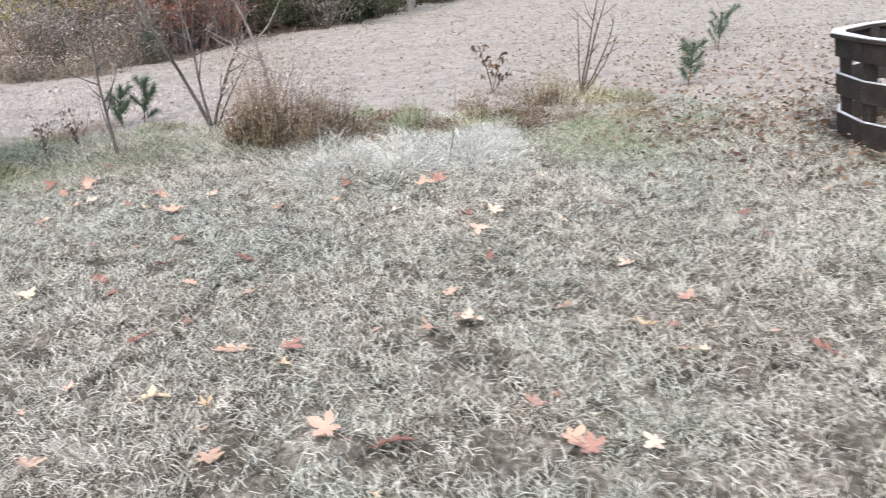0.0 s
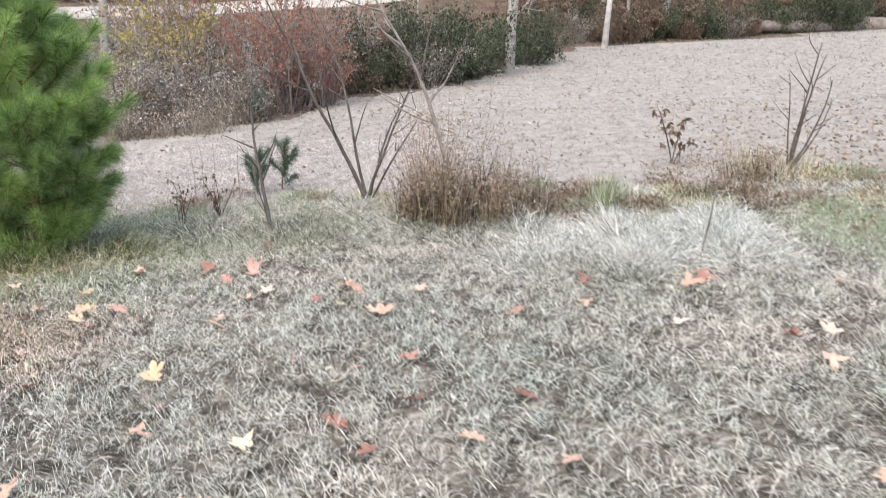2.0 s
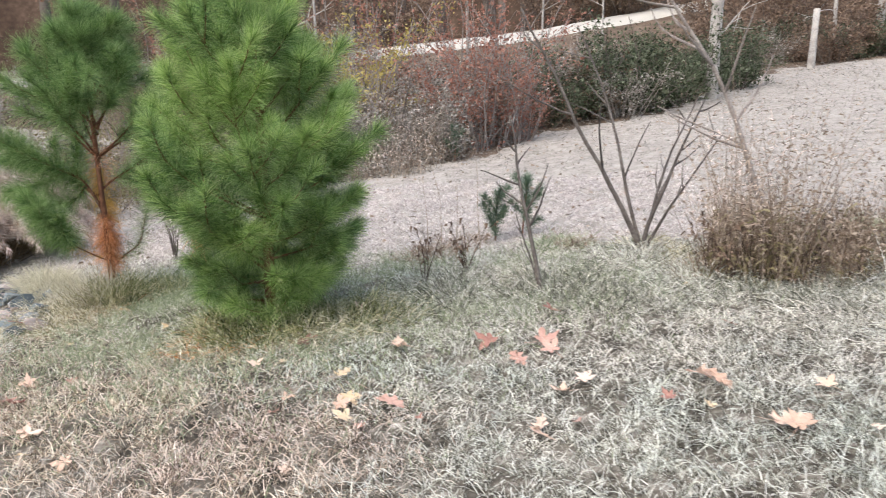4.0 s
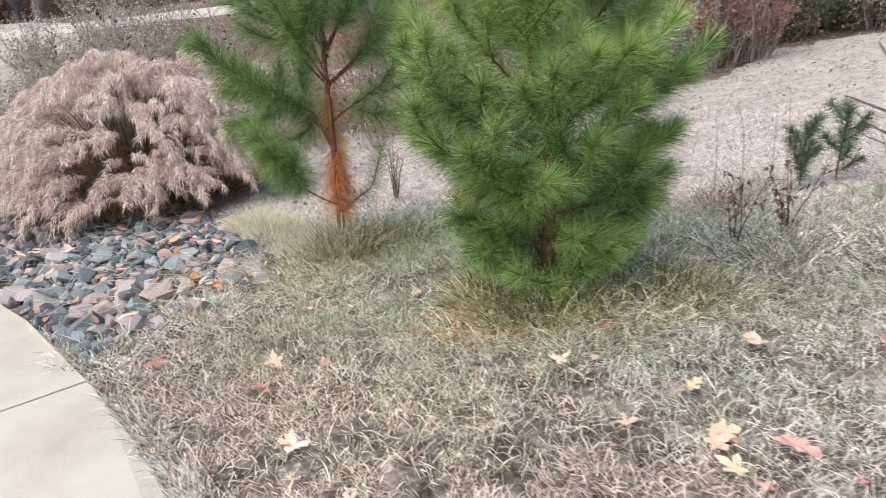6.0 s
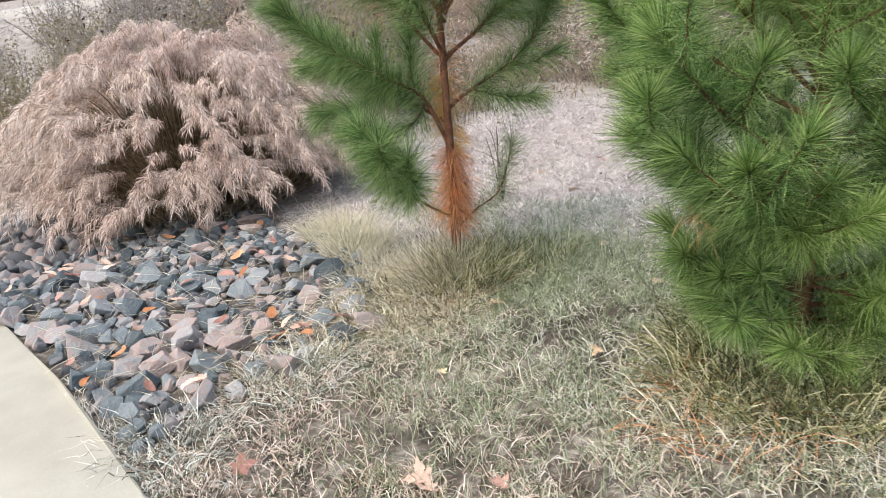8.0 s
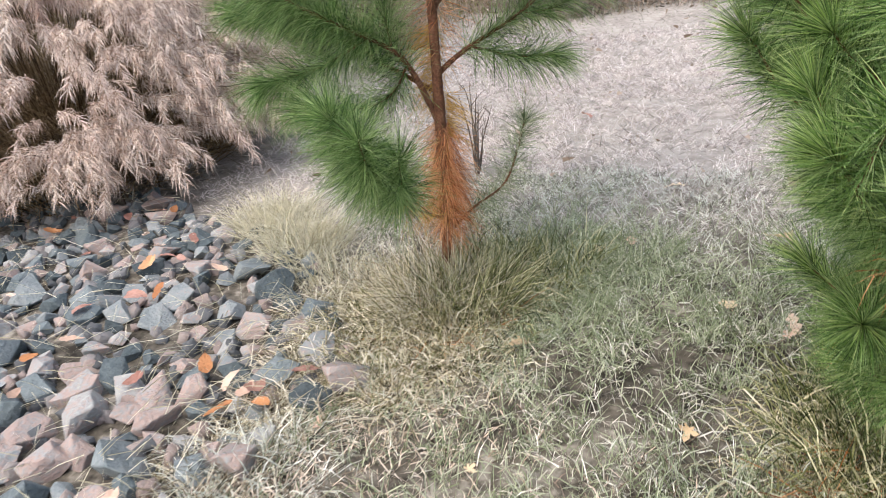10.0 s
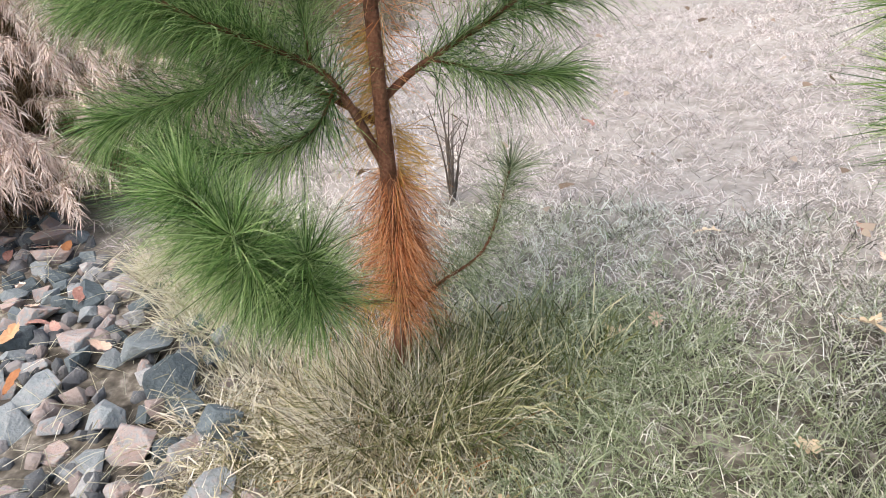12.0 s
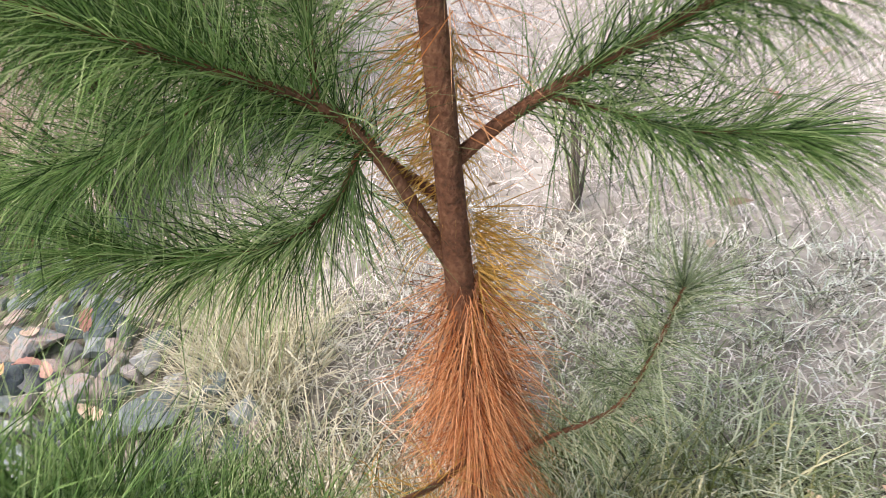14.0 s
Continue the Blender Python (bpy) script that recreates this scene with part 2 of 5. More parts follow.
M["concrete"] = material("broomed_concrete", [(0.3, (0.285, 0.28, 0.235)), (0.5, (0.385, 0.38, 0.325)), (0.7, (0.455, 0.45, 0.395))], 2.2, 160, bump=0.3, depth=0.004, mix=0.35, patches=(1.2, (0.88, 0.87, 0.84), (1.0, 1.0, 0.99)))
M["rock"] = material("quarried_stone", [(0.12, (0.026, 0.034, 0.038)), (0.28, (0.072, 0.094, 0.104)), (0.44, (0.15, 0.184, 0.197)), (0.57, (0.26, 0.287, 0.295)), (0.66, (0.37, 0.278, 0.247)), (0.74, (0.31, 0.32, 0.32)), (0.92, (0.62, 0.62, 0.60))], 14, 70, bump=0.9, obj=0.55, rough=0.75)
M["rubble"] = material("stone_rubble", [(0.12, (0.05, 0.055, 0.06)), (0.4, (0.13, 0.14, 0.15)), (0.62, (0.22, 0.215, 0.215)), (0.75, (0.28, 0.22, 0.20)), (0.9, (0.4, 0.38, 0.36))], 9, 90, bump=0.6, island=0.62, rough=0.85)
M["leaf_tan"] = material("tan_leaf", [(0.2, (0.50, 0.33, 0.25)), (0.5, (0.74, 0.54, 0.43)), (0.8, (0.88, 0.74, 0.64))], 14, 90, bump=0.5, obj=0.4, translucent=0.2)
M["leaf_orange"] = material("orange_leaf", [(0.2, (0.30, 0.12, 0.055)), (0.5, (0.55, 0.26, 0.12)), (0.8, (0.74, 0.46, 0.27))], 14, 90, bump=0.5, obj=0.4, translucent=0.25)
M["leaf_red"] = material("russet_leaf", [(0.2, (0.22, 0.10, 0.08)), (0.5, (0.45, 0.25, 0.205)), (0.8, (0.66, 0.45, 0.38))], 14, 90, bump=0.5, obj=0.4, translucent=0.2)
M["leaf_yellow"] = material("yellow_leaf", [(0.2, (0.60, 0.43, 0.25)), (0.5, (0.78, 0.62, 0.43)), (0.8, (0.88, 0.78, 0.62))], 14, 90, bump=0.5, obj=0.35, translucent=0.2)
M["fence"] = material("dark_stained_boards", [(0.3, (0.018, 0.015, 0.014)), (0.5, (0.04, 0.033, 0.03)), (0.7, (0.08, 0.068, 0.06))], 5, 60, bump=0.5)
M["frost"] = material("frosted_cap", [(0.3, (0.45, 0.47, 0.49)), (0.7, (0.75, 0.77, 0.79))], 6, 60, bump=0.4)
M["road"] = material("pale_gravel", [(0.3, (0.36, 0.345, 0.31)), (0.7, (0.52, 0.505, 0.46))], 1.0, 20, bump=0.4)
M["shrub_green"] = material("evergreen_leaves", [(0.12, (0.015, 0.022, 0.01)), (0.45, (0.06, 0.08, 0.042)), (0.85, (0.20, 0.225, 0.155))], 1.6, 6, bump=0, island=0.6, translucent=0.15)
M["shrub_grey"] = material("grey_brush", [(0.14, (0.05, 0.045, 0.035)), (0.45, (0.19, 0.175, 0.145)), (0.85, (0.50, 0.48, 0.445))], 1.6, 6, bump=0, island=0.6, translucent=0.2)
M["shrub_pale"] = material("frosted_brush", [(0.14, (0.09, 0.085, 0.07)), (0.45, (0.33, 0.315, 0.28)), (0.85, (0.72, 0.70, 0.66))], 1.6, 6, bump=0, island=0.6, translucent=0.2)
M["shrub_brown"] = material("brown_brush", [(0.1, (0.08, 0.05, 0.035)), (0.5, (0.18, 0.125, 0.09)), (0.9, (0.34, 0.25, 0.19))], 1.2, 4, bump=0, island=0.6, translucent=0.2)
M["shrub_olive"] = material("olive_weeds", [(0.1, (0.10, 0.085, 0.04)), (0.5, (0.22, 0.19, 0.10)), (0.9, (0.38, 0.34, 0.22))], 1.2, 4, bump=0, island=0.6, translucent=0.2)
M["shrub_red"] = material("russet_brush", [(0.1, (0.17, 0.07, 0.05)), (0.5, (0.34, 0.16, 0.12)), (0.9, (0.50, 0.29, 0.22))], 1.2, 4, bump=0, island=0.6, translucent=0.25)
M["shrub_yellow"] = material("yellow_brush", [(0.1, (0.24, 0.19, 0.05)), (0.5, (0.42, 0.35, 0.11)), (0.9, (0.58, 0.50, 0.22))], 1.2, 4, bump=0, island=0.6, translucent=0.25)
M["seedling"] = material("bluish_needles", [(0.1, (0.05, 0.09, 0.06)), (0.5, (0.12, 0.18, 0.12)), (0.9, (0.26, 0.32, 0.22))], 3, 9, bump=0, island=0.6, translucent=0.2)
M["litter"] = material("leaf_litter", [(0.3, (0.045, 0.032, 0.022)), (0.5, (0.115, 0.082, 0.058)), (0.7, (0.23, 0.18, 0.135))], 1.5, 22, bump=0.8, depth=0.04)
M["woods"] = material("distant_woods", [(0.3, (0.035, 0.022, 0.015)), (0.5, (0.085, 0.055, 0.038)), (0.7, (0.16, 0.11, 0.08))], 0.15, 1.5, bump=0)


def soil():
    """Dark thatch in the near lawn, with the shade between the blades put into its colour; pale frosted turf beyond it,
    with a ragged border.
    """
    m = bpy.data.materials.new("lawn_soil")
    m.use_nodes = True
    N, K = m.node_tree.nodes, m.node_tree.links
    bs, geo = N["Principled BSDF"], N.new("ShaderNodeNewGeometry")
    noises = []
    for sc in (0.7, 5.0, 26.0):
        t = N.new("ShaderNodeTexNoise")
        t.inputs["Scale"].default_value = sc
        t.inputs["Detail"].default_value = 6
        K.new(geo.outputs["Position"], t.inputs["Vector"])
        noises.append(t)
    mixf = N.new("ShaderNodeMix")
    mixf.inputs["Factor"].default_value = 0.5
    K.new(noises[1].outputs["Fac"], mixf.inputs["A"])
    K.new(noises[2].outputs["Fac"], mixf.inputs["B"])
    cols = []
    # first ramp: near thatch, darkened for the shade in the gaps; second: far turf
    for stops in ([(0.38, (0.03, 0.027, 0.021)), (0.52, (0.125, 0.112, 0.092)), (0.66, (0.36, 0.335, 0.295))], [(0.34, (0.20, 0.182, 0.16)), (0.48, (0.315, 0.293, 0.267)), (0.66, (0.42, 0.398, 0.367))]):
        r = N.new("ShaderNodeValToRGB")
        r.color_ramp.elements.new(0.5)
        for e, (p, c) in zip(r.color_ramp.elements, stops):
            e.position, e.color = p, (*c, 1)
        K.new(mixf.outputs["Result"], r.inputs["Fac"])
        cols.append(r)
    sep = N.new("ShaderNodeSeparateXYZ")
    K.new(geo.outputs["Position"], sep.inputs[0])
    wob = N.new("ShaderNodeMath")
    wob.operation = "MULTIPLY_ADD"
    wob.inputs[1].default_value = 3.0
    K.new(noises[0].outputs["Fac"], wob.inputs[0])
    K.new(sep.outputs["Y"], wob.inputs[2])
    rng = N.new("ShaderNodeMapRange")
    rng.inputs["From Min"].default_value = 9.2
    rng.inputs["From Max"].default_value = 10.6
    K.new(wob.outputs[0], rng.inputs["Value"])
    mc = N.new("ShaderNodeMix")
    mc.data_type = "RGBA"
    K.new(rng.outputs["Result"], mc.inputs["Factor"])
    K.new(cols[0].outputs["Color"], mc.inputs[6])
    K.new(cols[1].outputs["Color"], mc.inputs[7])
    K.new(mc.outputs[2], bs.inputs["Base Color"])
    bs.inputs["Roughness"].default_value = 0.95
    bs.inputs["Specular IOR Level"].default_value = 0.2
    bp = N.new("ShaderNodeBump")
    bp.inputs["Strength"].default_value = 0.9
    bp.inputs["Distance"].default_value = 0.008
    K.new(mixf.outputs["Result"], bp.inputs["Height"])
    K.new(bp.outputs["Normal"], bs.inputs["Normal"])
    return m


M["soil"] = soil()

# ---------------------------------------------------------------- ground sheet
def graded(lo, hi, step, far):
    mid = np.arange(lo, hi, step)
    grow = step * np.cumsum(1.13 ** np.arange(1, 80))
    a, b = grow[grow < far], grow[grow < far]
    return np.r_[(lo - a)[::-1], mid, hi + b]


xs, ys = graded(-13.0, 7.0, 0.1, 420), graded(-1.0, 14.0, 0.1, 420)
XX, YY = np.meshgrid(xs, ys)
VV = np.stack([XX, YY, G(XX, YY)], -1).reshape(-1, 3)
ii = np.arange(len(xs) * len(ys)).reshape(len(ys), len(xs))
FF = np.stack([ii[:-1, :-1], ii[:-1, 1:], ii[1:, 1:], ii[1:, :-1]], -1).reshape(-1, 4)
def bank(x):
    """Front edge of the brush along the lawn."""
    return np.interp(x, [-30, -12, -9, -7, -5.4, -4.9, -2.6, -1.4, 1.5, 5, 8, 16], [21, 20.5, 14.5, 13.6, 15.0, 17.9, 19.5, 23, 29.6, 29.2, 29.8, 31])


ground = put_mesh("ground", fast_mesh("ground", VV, FF), M["soil"], smooth=True)
ground.data.materials.append(M["litter"])
mids = VV[FF].mean(1)
ground.data.polygons.foreach_set("material_index", (mids[:, 1] > bank(mids[:, 0]) + 0.6).astype(np.int32))
tagged(ground, "frosty dormant lawn of bleached tan grass", "lawn", kind="structure")

# pale road on the bank
s = np.linspace(-60, 34, 95)
yy = road_line(np.clip(s, -40, 30))
taper = np.interp(s, [-24, -13], [0.45, 1.0])
rv = np.concatenate([np.stack([s, yy + o * taper, G(s, yy + o * taper) + u], -1) for o, u in ((-1.9, -0.25), (-1.4, 0.05), (0.0, 0.08), (1.4, 0.05), (1.9, -0.25))])
n = len(s)
rf = [(r * n + i, r * n + i + 1, (r + 1) * n + i + 1, (r + 1) * n + i) for r in range(4) for i in range(n - 1)]
road = put_mesh("road", fast_mesh("road", rv, rf), M["road"], smooth=True)
tagged(road, "pale gravel road along the foot of the woods", "road", kind="structure")

# ---------------------------------------------------------------- plan of bed and walk
EDGE = np.array([(-15.0, 8.75), (-12.5, 7.85), (-9.85, 6.86), (-8.05, 6.2), (-7.1, 5.83), (-6.3, 5.46), (-5.55, 5.08), (-5.15, 4.72), (-4.98, 4.3), (-5.0, 3.2), (-5.3, 1.0)])
BED = [(-14.5, 8.62), (-12.5, 7.9), (-9.85, 6.9), (-8.05, 6.25), (-7.12, 5.92), (-7.02, 6.5), (-6.83, 7.1), (-7.25, 7.5), (-7.5, 7.9), (-8.1, 8.2), (-8.8, 8.5), (-9.6, 8.7), (-11.5, 8.9), (-14, 9.6)]


def inside(poly, x, y):
    x, y = np.asarray(x, float), np.asarray(y, float)
    hit = np.zeros(x.shape, bool)
    for (ax, ay), (bx, by) in zip(poly, poly[1:] + poly[:1]):
        c = ((ay > y) != (by > y)) & (x < (bx - ax) * (y - ay) / (by - ay + 1e-12) + ax)
        hit ^= c
    return hit


WALK = [tuple(p) for p in EDGE] + [(-8.0, 1.0), (-9.0, 4.4), (-15.6, 7.0)]

# ---------------------------------------------------------------- grass
def patch(n, x0, x1, y0, y1, keep=None):
    x, y = RNG.uniform(x0, x1, n), RNG.uniform(y0, y1, n)
    ok = ~inside(BED, x, y) & ~inside(WALK, x, y)
    if keep is not None:
        ok &= keep(x, y)
    x, y = x[ok], y[ok]
    return np.stack([x, y, G(x, y) - 0.004], -1)


def lawn(name, P, L, W, lean, mat, label, droop=0.6, plain=False):
    """Blades on points; lean is how far they lie over."""
    k = len(P)
    az = RNG.uniform(0, 2 * np.pi, k)
    th = np.clip(RNG.normal(lean, 0.3, k), 0.05, 1.5)
    D = np.stack([np.sin(th) * np.cos(az), np.sin(th) * np.sin(az), np.cos(th)], -1)
    V, F = strips(P, D, L * RNG.uniform(0.55, 1.35, k), W * RNG.uniform(0.7, 1.3, k), droop * RNG.uniform(0.2, 1.6, k))
    if plain:
        V = V.reshape(-1, 5, 3)[:, [0, 1, 4]].reshape(-1, 3)
        F = np.arange(len(V)).reshape(-1, 3)
    ob = put_mesh(name, fast_mesh(name, V, F), mat)
    return tagged(ob, label, "grass", kind="stuff")


def fringe():
    """Long grass leaning over the edge of the walk."""
    k = 5200
    p, w = along(np.c_[EDGE, np.zeros(len(EDGE))], RNG.uniform(0.62, 0.93, k))
    n = np.stack([-w[:, 1], w[:, 0]], -1)
    off = RNG.uniform(0.0, 0.12, k)[:, None]
    x, y = (p[:, :2] + n * off).T
    D = np.stack([-n[:, 0] * 0.5, -n[:, 1] * 0.5, np.ones(k)], -1) + 0.5 * RNG.normal(size=(k, 3))
    V, F = strips(np.stack([x, y, G(x, y) - 0.004], -1), D, RNG.uniform(0.05, 0.14, k), 0.0038, RNG.uniform(0.3, 1.6, k))
    tagged(put_mesh("grass", fast_mesh("grass", V, F), M["blade"]), "dry grass leaning over the edge of the concrete walk", "grass", kind="stuff")


fringe()
GREEN = [(-5.0, 7.0, 1.1), (-6.3, 7.4, 0.9), (-6.0, 6.7, 0.7), (-4.3, 7.5, 0.9), (-3.3, 8.0, 0.8), (-6.5, 8.1, 0.6), (1.4, 7.4, 0.6), (0.4, 8.3, 0.5), (-4.6, 8.2, 0.8), (-5.7, 7.5, 0.8), (-6.9, 7.0, 0.35)]


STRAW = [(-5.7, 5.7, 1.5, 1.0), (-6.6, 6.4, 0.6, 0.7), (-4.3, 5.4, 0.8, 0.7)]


def greenness(x, y):
    g = np.zeros(np.shape(x))
    for cx, cy, r in GREEN:
        g = np.maximum(g, np.exp(-((x - cx) ** 2 + (y - cy) ** 2) / r**2))
    return g


def clumped(area, per, each, x0, x1, y0, y1, spread):
    """Points in small clumps, with bare gaps between."""
    n = int(area * per)
    cx, cy = RNG.uniform(x0, x1, n), RNG.uniform(y0, y1, n)
    sp = np.repeat(spread * RNG.uniform(0.5, 1.5, n), each)
    x = np.repeat(cx, each) + sp * RNG.normal(size=n * each)
    y = np.repeat(cy, each) + sp * RNG.normal(size=n * each)
    ok = ~inside(BED, x, y) & ~inside(WALK, x, y)
    x, y = x[ok], y[ok]
    return np.stack([x, y, G(x, y) - 0.004], -1)


near = np.concatenate([clumped(76, 140, 34, -8.0, 3.2, 2.2, 9.0, 0.034), patch(85000, -8.0, 3.2, 2.2, 9.0)])
g = greenness(near[:, 0], near[:, 1])
pick = RNG.uniform(size=len(near)) < g * 0.6
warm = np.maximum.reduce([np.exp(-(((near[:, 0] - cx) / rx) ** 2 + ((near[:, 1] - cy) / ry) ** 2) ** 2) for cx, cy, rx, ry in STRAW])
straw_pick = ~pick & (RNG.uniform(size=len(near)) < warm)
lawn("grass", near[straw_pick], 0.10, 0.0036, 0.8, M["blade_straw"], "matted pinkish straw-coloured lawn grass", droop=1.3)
pick_dry = ~pick & ~straw_pick
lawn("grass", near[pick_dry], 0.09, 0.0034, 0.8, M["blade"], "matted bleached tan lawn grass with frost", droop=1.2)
lawn("grass", near[pick], 0.105, 0.0034, 0.6, M["blade_green"], "thin green grass mixed into the dormant lawn", droop=0.9)
mid = np.concatenate([clumped(140, 36, 16, -14, 7.5, 8.6, 15.5, 0.05), patch(40000, -14, 7.5, 8.6, 15.5)])
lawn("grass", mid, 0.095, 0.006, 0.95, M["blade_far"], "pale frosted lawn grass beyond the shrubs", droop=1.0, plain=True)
fine = clumped(28, 140, 26, -8.8, -2.2, 8.2, 12.8, 0.036)
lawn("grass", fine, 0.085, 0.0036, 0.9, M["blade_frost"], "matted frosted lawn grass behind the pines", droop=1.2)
side = clumped(25, 60, 20, 3.0, 7.5, 3.5, 9.0, 0.04)
lawn("grass", side, 0.085, 0.005, 0.95, M["blade"], "matted bleached tan lawn grass with frost", droop=1.0)
far = patch(55000, -16, 16, 15, 32)
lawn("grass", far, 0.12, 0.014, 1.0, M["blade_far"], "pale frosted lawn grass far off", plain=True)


def tuft(x, y, count, radius, length, mat, label, name="grass_tuft", lean=0.55, width=0.0046, droop=0.9):
    """A clump of long arching blades, set into the ground."""
    r = radius * np.sqrt(RNG.uniform(size=count))
    az = RNG.uniform(0, 2 * np.pi, count)
    px, py = x + r * np.cos(az), y + r * np.sin(az)
    P = np.stack([px, py, G(px, py) - 0.005], -1)
    az2 = az + RNG.normal(0, 1.5, count)
    th = np.clip(lean * (0.35 + r / radius) + RNG.normal(0, 0.18, count), 0.03, 1.4)
    D = np.stack([np.sin(th) * np.cos(az2), np.sin(th) * np.sin(az2), np.cos(th)], -1)
    V, F = strips(P, D, length * RNG.uniform(0.45, 1.25, count), width * RNG.uniform(0.6, 1.3, count), droop * RNG.uniform(0.3, 1.6, count))
    V = V - np.array([x, y, gz(x, y)])
    ob = put_mesh(name, fast_mesh(name, V, F), mat)
    ob.location = (x, y, gz(x, y))
    return tagged(ob, label, "grass tuft", "grass tufts", kind="stuff")


GT = "long green and straw-coloured grass tuft at the pine"
for x, y, c, r, ln in [(-6.72, 7.6, 1500, 0.3, 0.27), (-6.95, 7.45, 1000, 0.3, 0.22), (-6.75, 7.3, 900, 0.3, 0.2), (-6.52, 7.72, 900, 0.22, 0.24), (-6.85, 7.2, 700, 0.3, 0.17), (-6.6, 7.4, 700, 0.28, 0.18), (-5.0, 7.1, 1500, 0.42, 0.24), (-4.65, 7.15, 1300, 0.42, 0.26), (-5.25, 6.95, 800, 0.38, 0.19), (-4.3, 7.3, 900, 0.38, 0.2), (-4.9, 6.8, 700, 0.4, 0.16)]:
    tuft(x, y, c, r, ln, M["tuft"], GT, lean=0.85, width=0.005, droop=1.2)
for x, y, c, r, ln in [(-6.54, 7.62, 600, 0.12, 0.30), (-6.72, 7.62, 350, 0.14, 0.28), (-6.4, 7.95, 500, 0.24, 0.22), (-6.62, 7.9, 600, 0.2, 0.24), (-5.0, 7.0, 1400, 0.4, 0.28), (-5.2, 7.15, 800, 0.3, 0.24), (-4.8, 7.0, 500, 0.2, 0.24), (-4.45, 7.3, 500, 0.25, 0.24)]:
    tuft(x, y, c, r, ln, M["tuft_green"], "dense dark green grass tuft under the pine", lean=0.5, width=0.005)
for x, y, c, r, ln in [(-7.62, 8.0, 900, 0.2, 0.30), (-7.98, 8.25, 800, 0.2, 0.28), (-7.3, 7.75, 500, 0.22, 0.2)]:
    tuft(x, y, c, r, ln, M["tuft_pale"], "pale straw-coloured grass tuft beside the stone bed")
for x, y, c, r, ln in [(-7.05, 6.5, 700, 0.2, 0.17), (-7.0, 6.85, 800, 0.2, 0.18), (-7.05, 7.15, 800, 0.22, 0.2), (-7.2, 7.45, 800, 0.2, 0.22), (-7.05, 7.65, 800, 0.2, 0.24), (-6.75, 7.1, 900, 0.3, 0.2), (-6.74, 7.56, 500, 0.22, 0.28), (-6.9, 7.5, 500, 0.22, 0.26), (-6.6, 7.5, 500, 0.22, 0.26), (-6.7, 7.35, 600, 0.25, 0.24), (-6.5, 7.25, 800, 0.3, 0.18), (-6.9, 7.85, 700, 0.2, 0.24), (-5.2, 6.75, 700, 0.4, 0.18), (-4.6, 6.95, 900, 0.4, 0.2)]:
    tuft(x, y, c, r, ln, M["tuft_straw"], "tangled straw-coloured long grass beside the pine", lean=0.9, width=0.0045, droop=1.5)
for x, y, mat, ln in [(-6.72, 7.62, "tuft_straw", 0.34), (-6.66, 7.52, "tuft", 0.33), (-6.80, 7.54, "tuft", 0.31), (-6.58, 7.58, "tuft_green", 0.33), (-6.74, 7.48, "tuft_straw", 0.28)]:
    tuft(x, y, 650, 0.13, ln, M[mat], "upright long grass hiding the foot of the pine", lean=0.42, width=0.0042, droop=0.8)
for x, y, c, r, ln in [(-6.25, 7.9, 800, 0.25, 0.2), (-6.05, 8.1, 800, 0.28, 0.18), (-6.4, 8.15, 800, 0.22, 0.22), (-5.9, 7.8, 700, 0.3, 0.15), (-6.2, 7.55, 700, 0.25, 0.16)]:
    tuft(x, y, c, r, ln, M["blade_green"], "pale green frosted long grass behind the pine", lean=0.8, width=0.004, droop=1.3)
for x, y, c, r, ln in [(-1.0, 7.1, 2600, 0.55, 0.2), (-0.5, 6.7, 2200, 0.5, 0.18), (-0.3, 7.5, 2200, 0.5, 0.2), (-1.5, 7.2, 1500, 0.4, 0.16), (0.3, 7.0, 1500, 0.45, 0.15), (-2.3, 7.9, 1500, 0.45, 0.2), (-3.3, 7.9, 1400, 0.5, 0.2), (-2.7, 8.5, 1500, 0.4, 0.22), (-3.9, 7.8, 1300, 0.5, 0.2)]:
    tuft(x, y, c, r, ln, M["blade"], "flattened bleached long grass mound on the lawn", lean=0.9)
tuft(-0.45, 8.35, 260, 0.16, 0.26, M["blade_green"], "small upright green grass clump", lean=0.2, width=0.008, droop=0.2)
for x, y in [(-0.1, 8.6), (0.9, 8.2), (1.2, 9.2), (-6.95, 6.6), (-7.1, 6.0)]:
    tuft(x, y, 900, 0.3, 0.16, M["blade"], "flattened bleached long grass on the lawn", lean=0.9)

# ---------------------------------------------------------------- pines
def needles_on(pts, s0, s1, count, length, angle=0.75, droop=0.35, width=0.0017, tip=0.15):
    """Needles round a branch from share s0 to s1, denser to its tip."""
    s = s0 + (s1 - s0) * RNG.uniform(size=count) ** 0.8
    endn = int(count * tip)
    s[:endn] = s1 - 0.03 * RNG.uniform(size=endn)
    p, w = along(pts, np.clip(s, 0, 1))
    side = unit(np.cross(w, RNG.normal(size=(count, 3))))
    rel = (s - s0) / max(1e-6, s1 - s0)
    a = np.clip(RNG.normal(angle, 0.33, count) * (1.12 - 0.5 * rel**3), 0.05, 1.4)[:, None]
    D = unit(w * np.cos(a) + side * np.sin(a)) + 0.2 * RNG.normal(size=(count, 3))
    return strips(p, D, length * RNG.uniform(0.65, 1.15, count), width * RNG.uniform(0.8, 1.2, count), droop * RNG.uniform(0.3, 1.6, count))


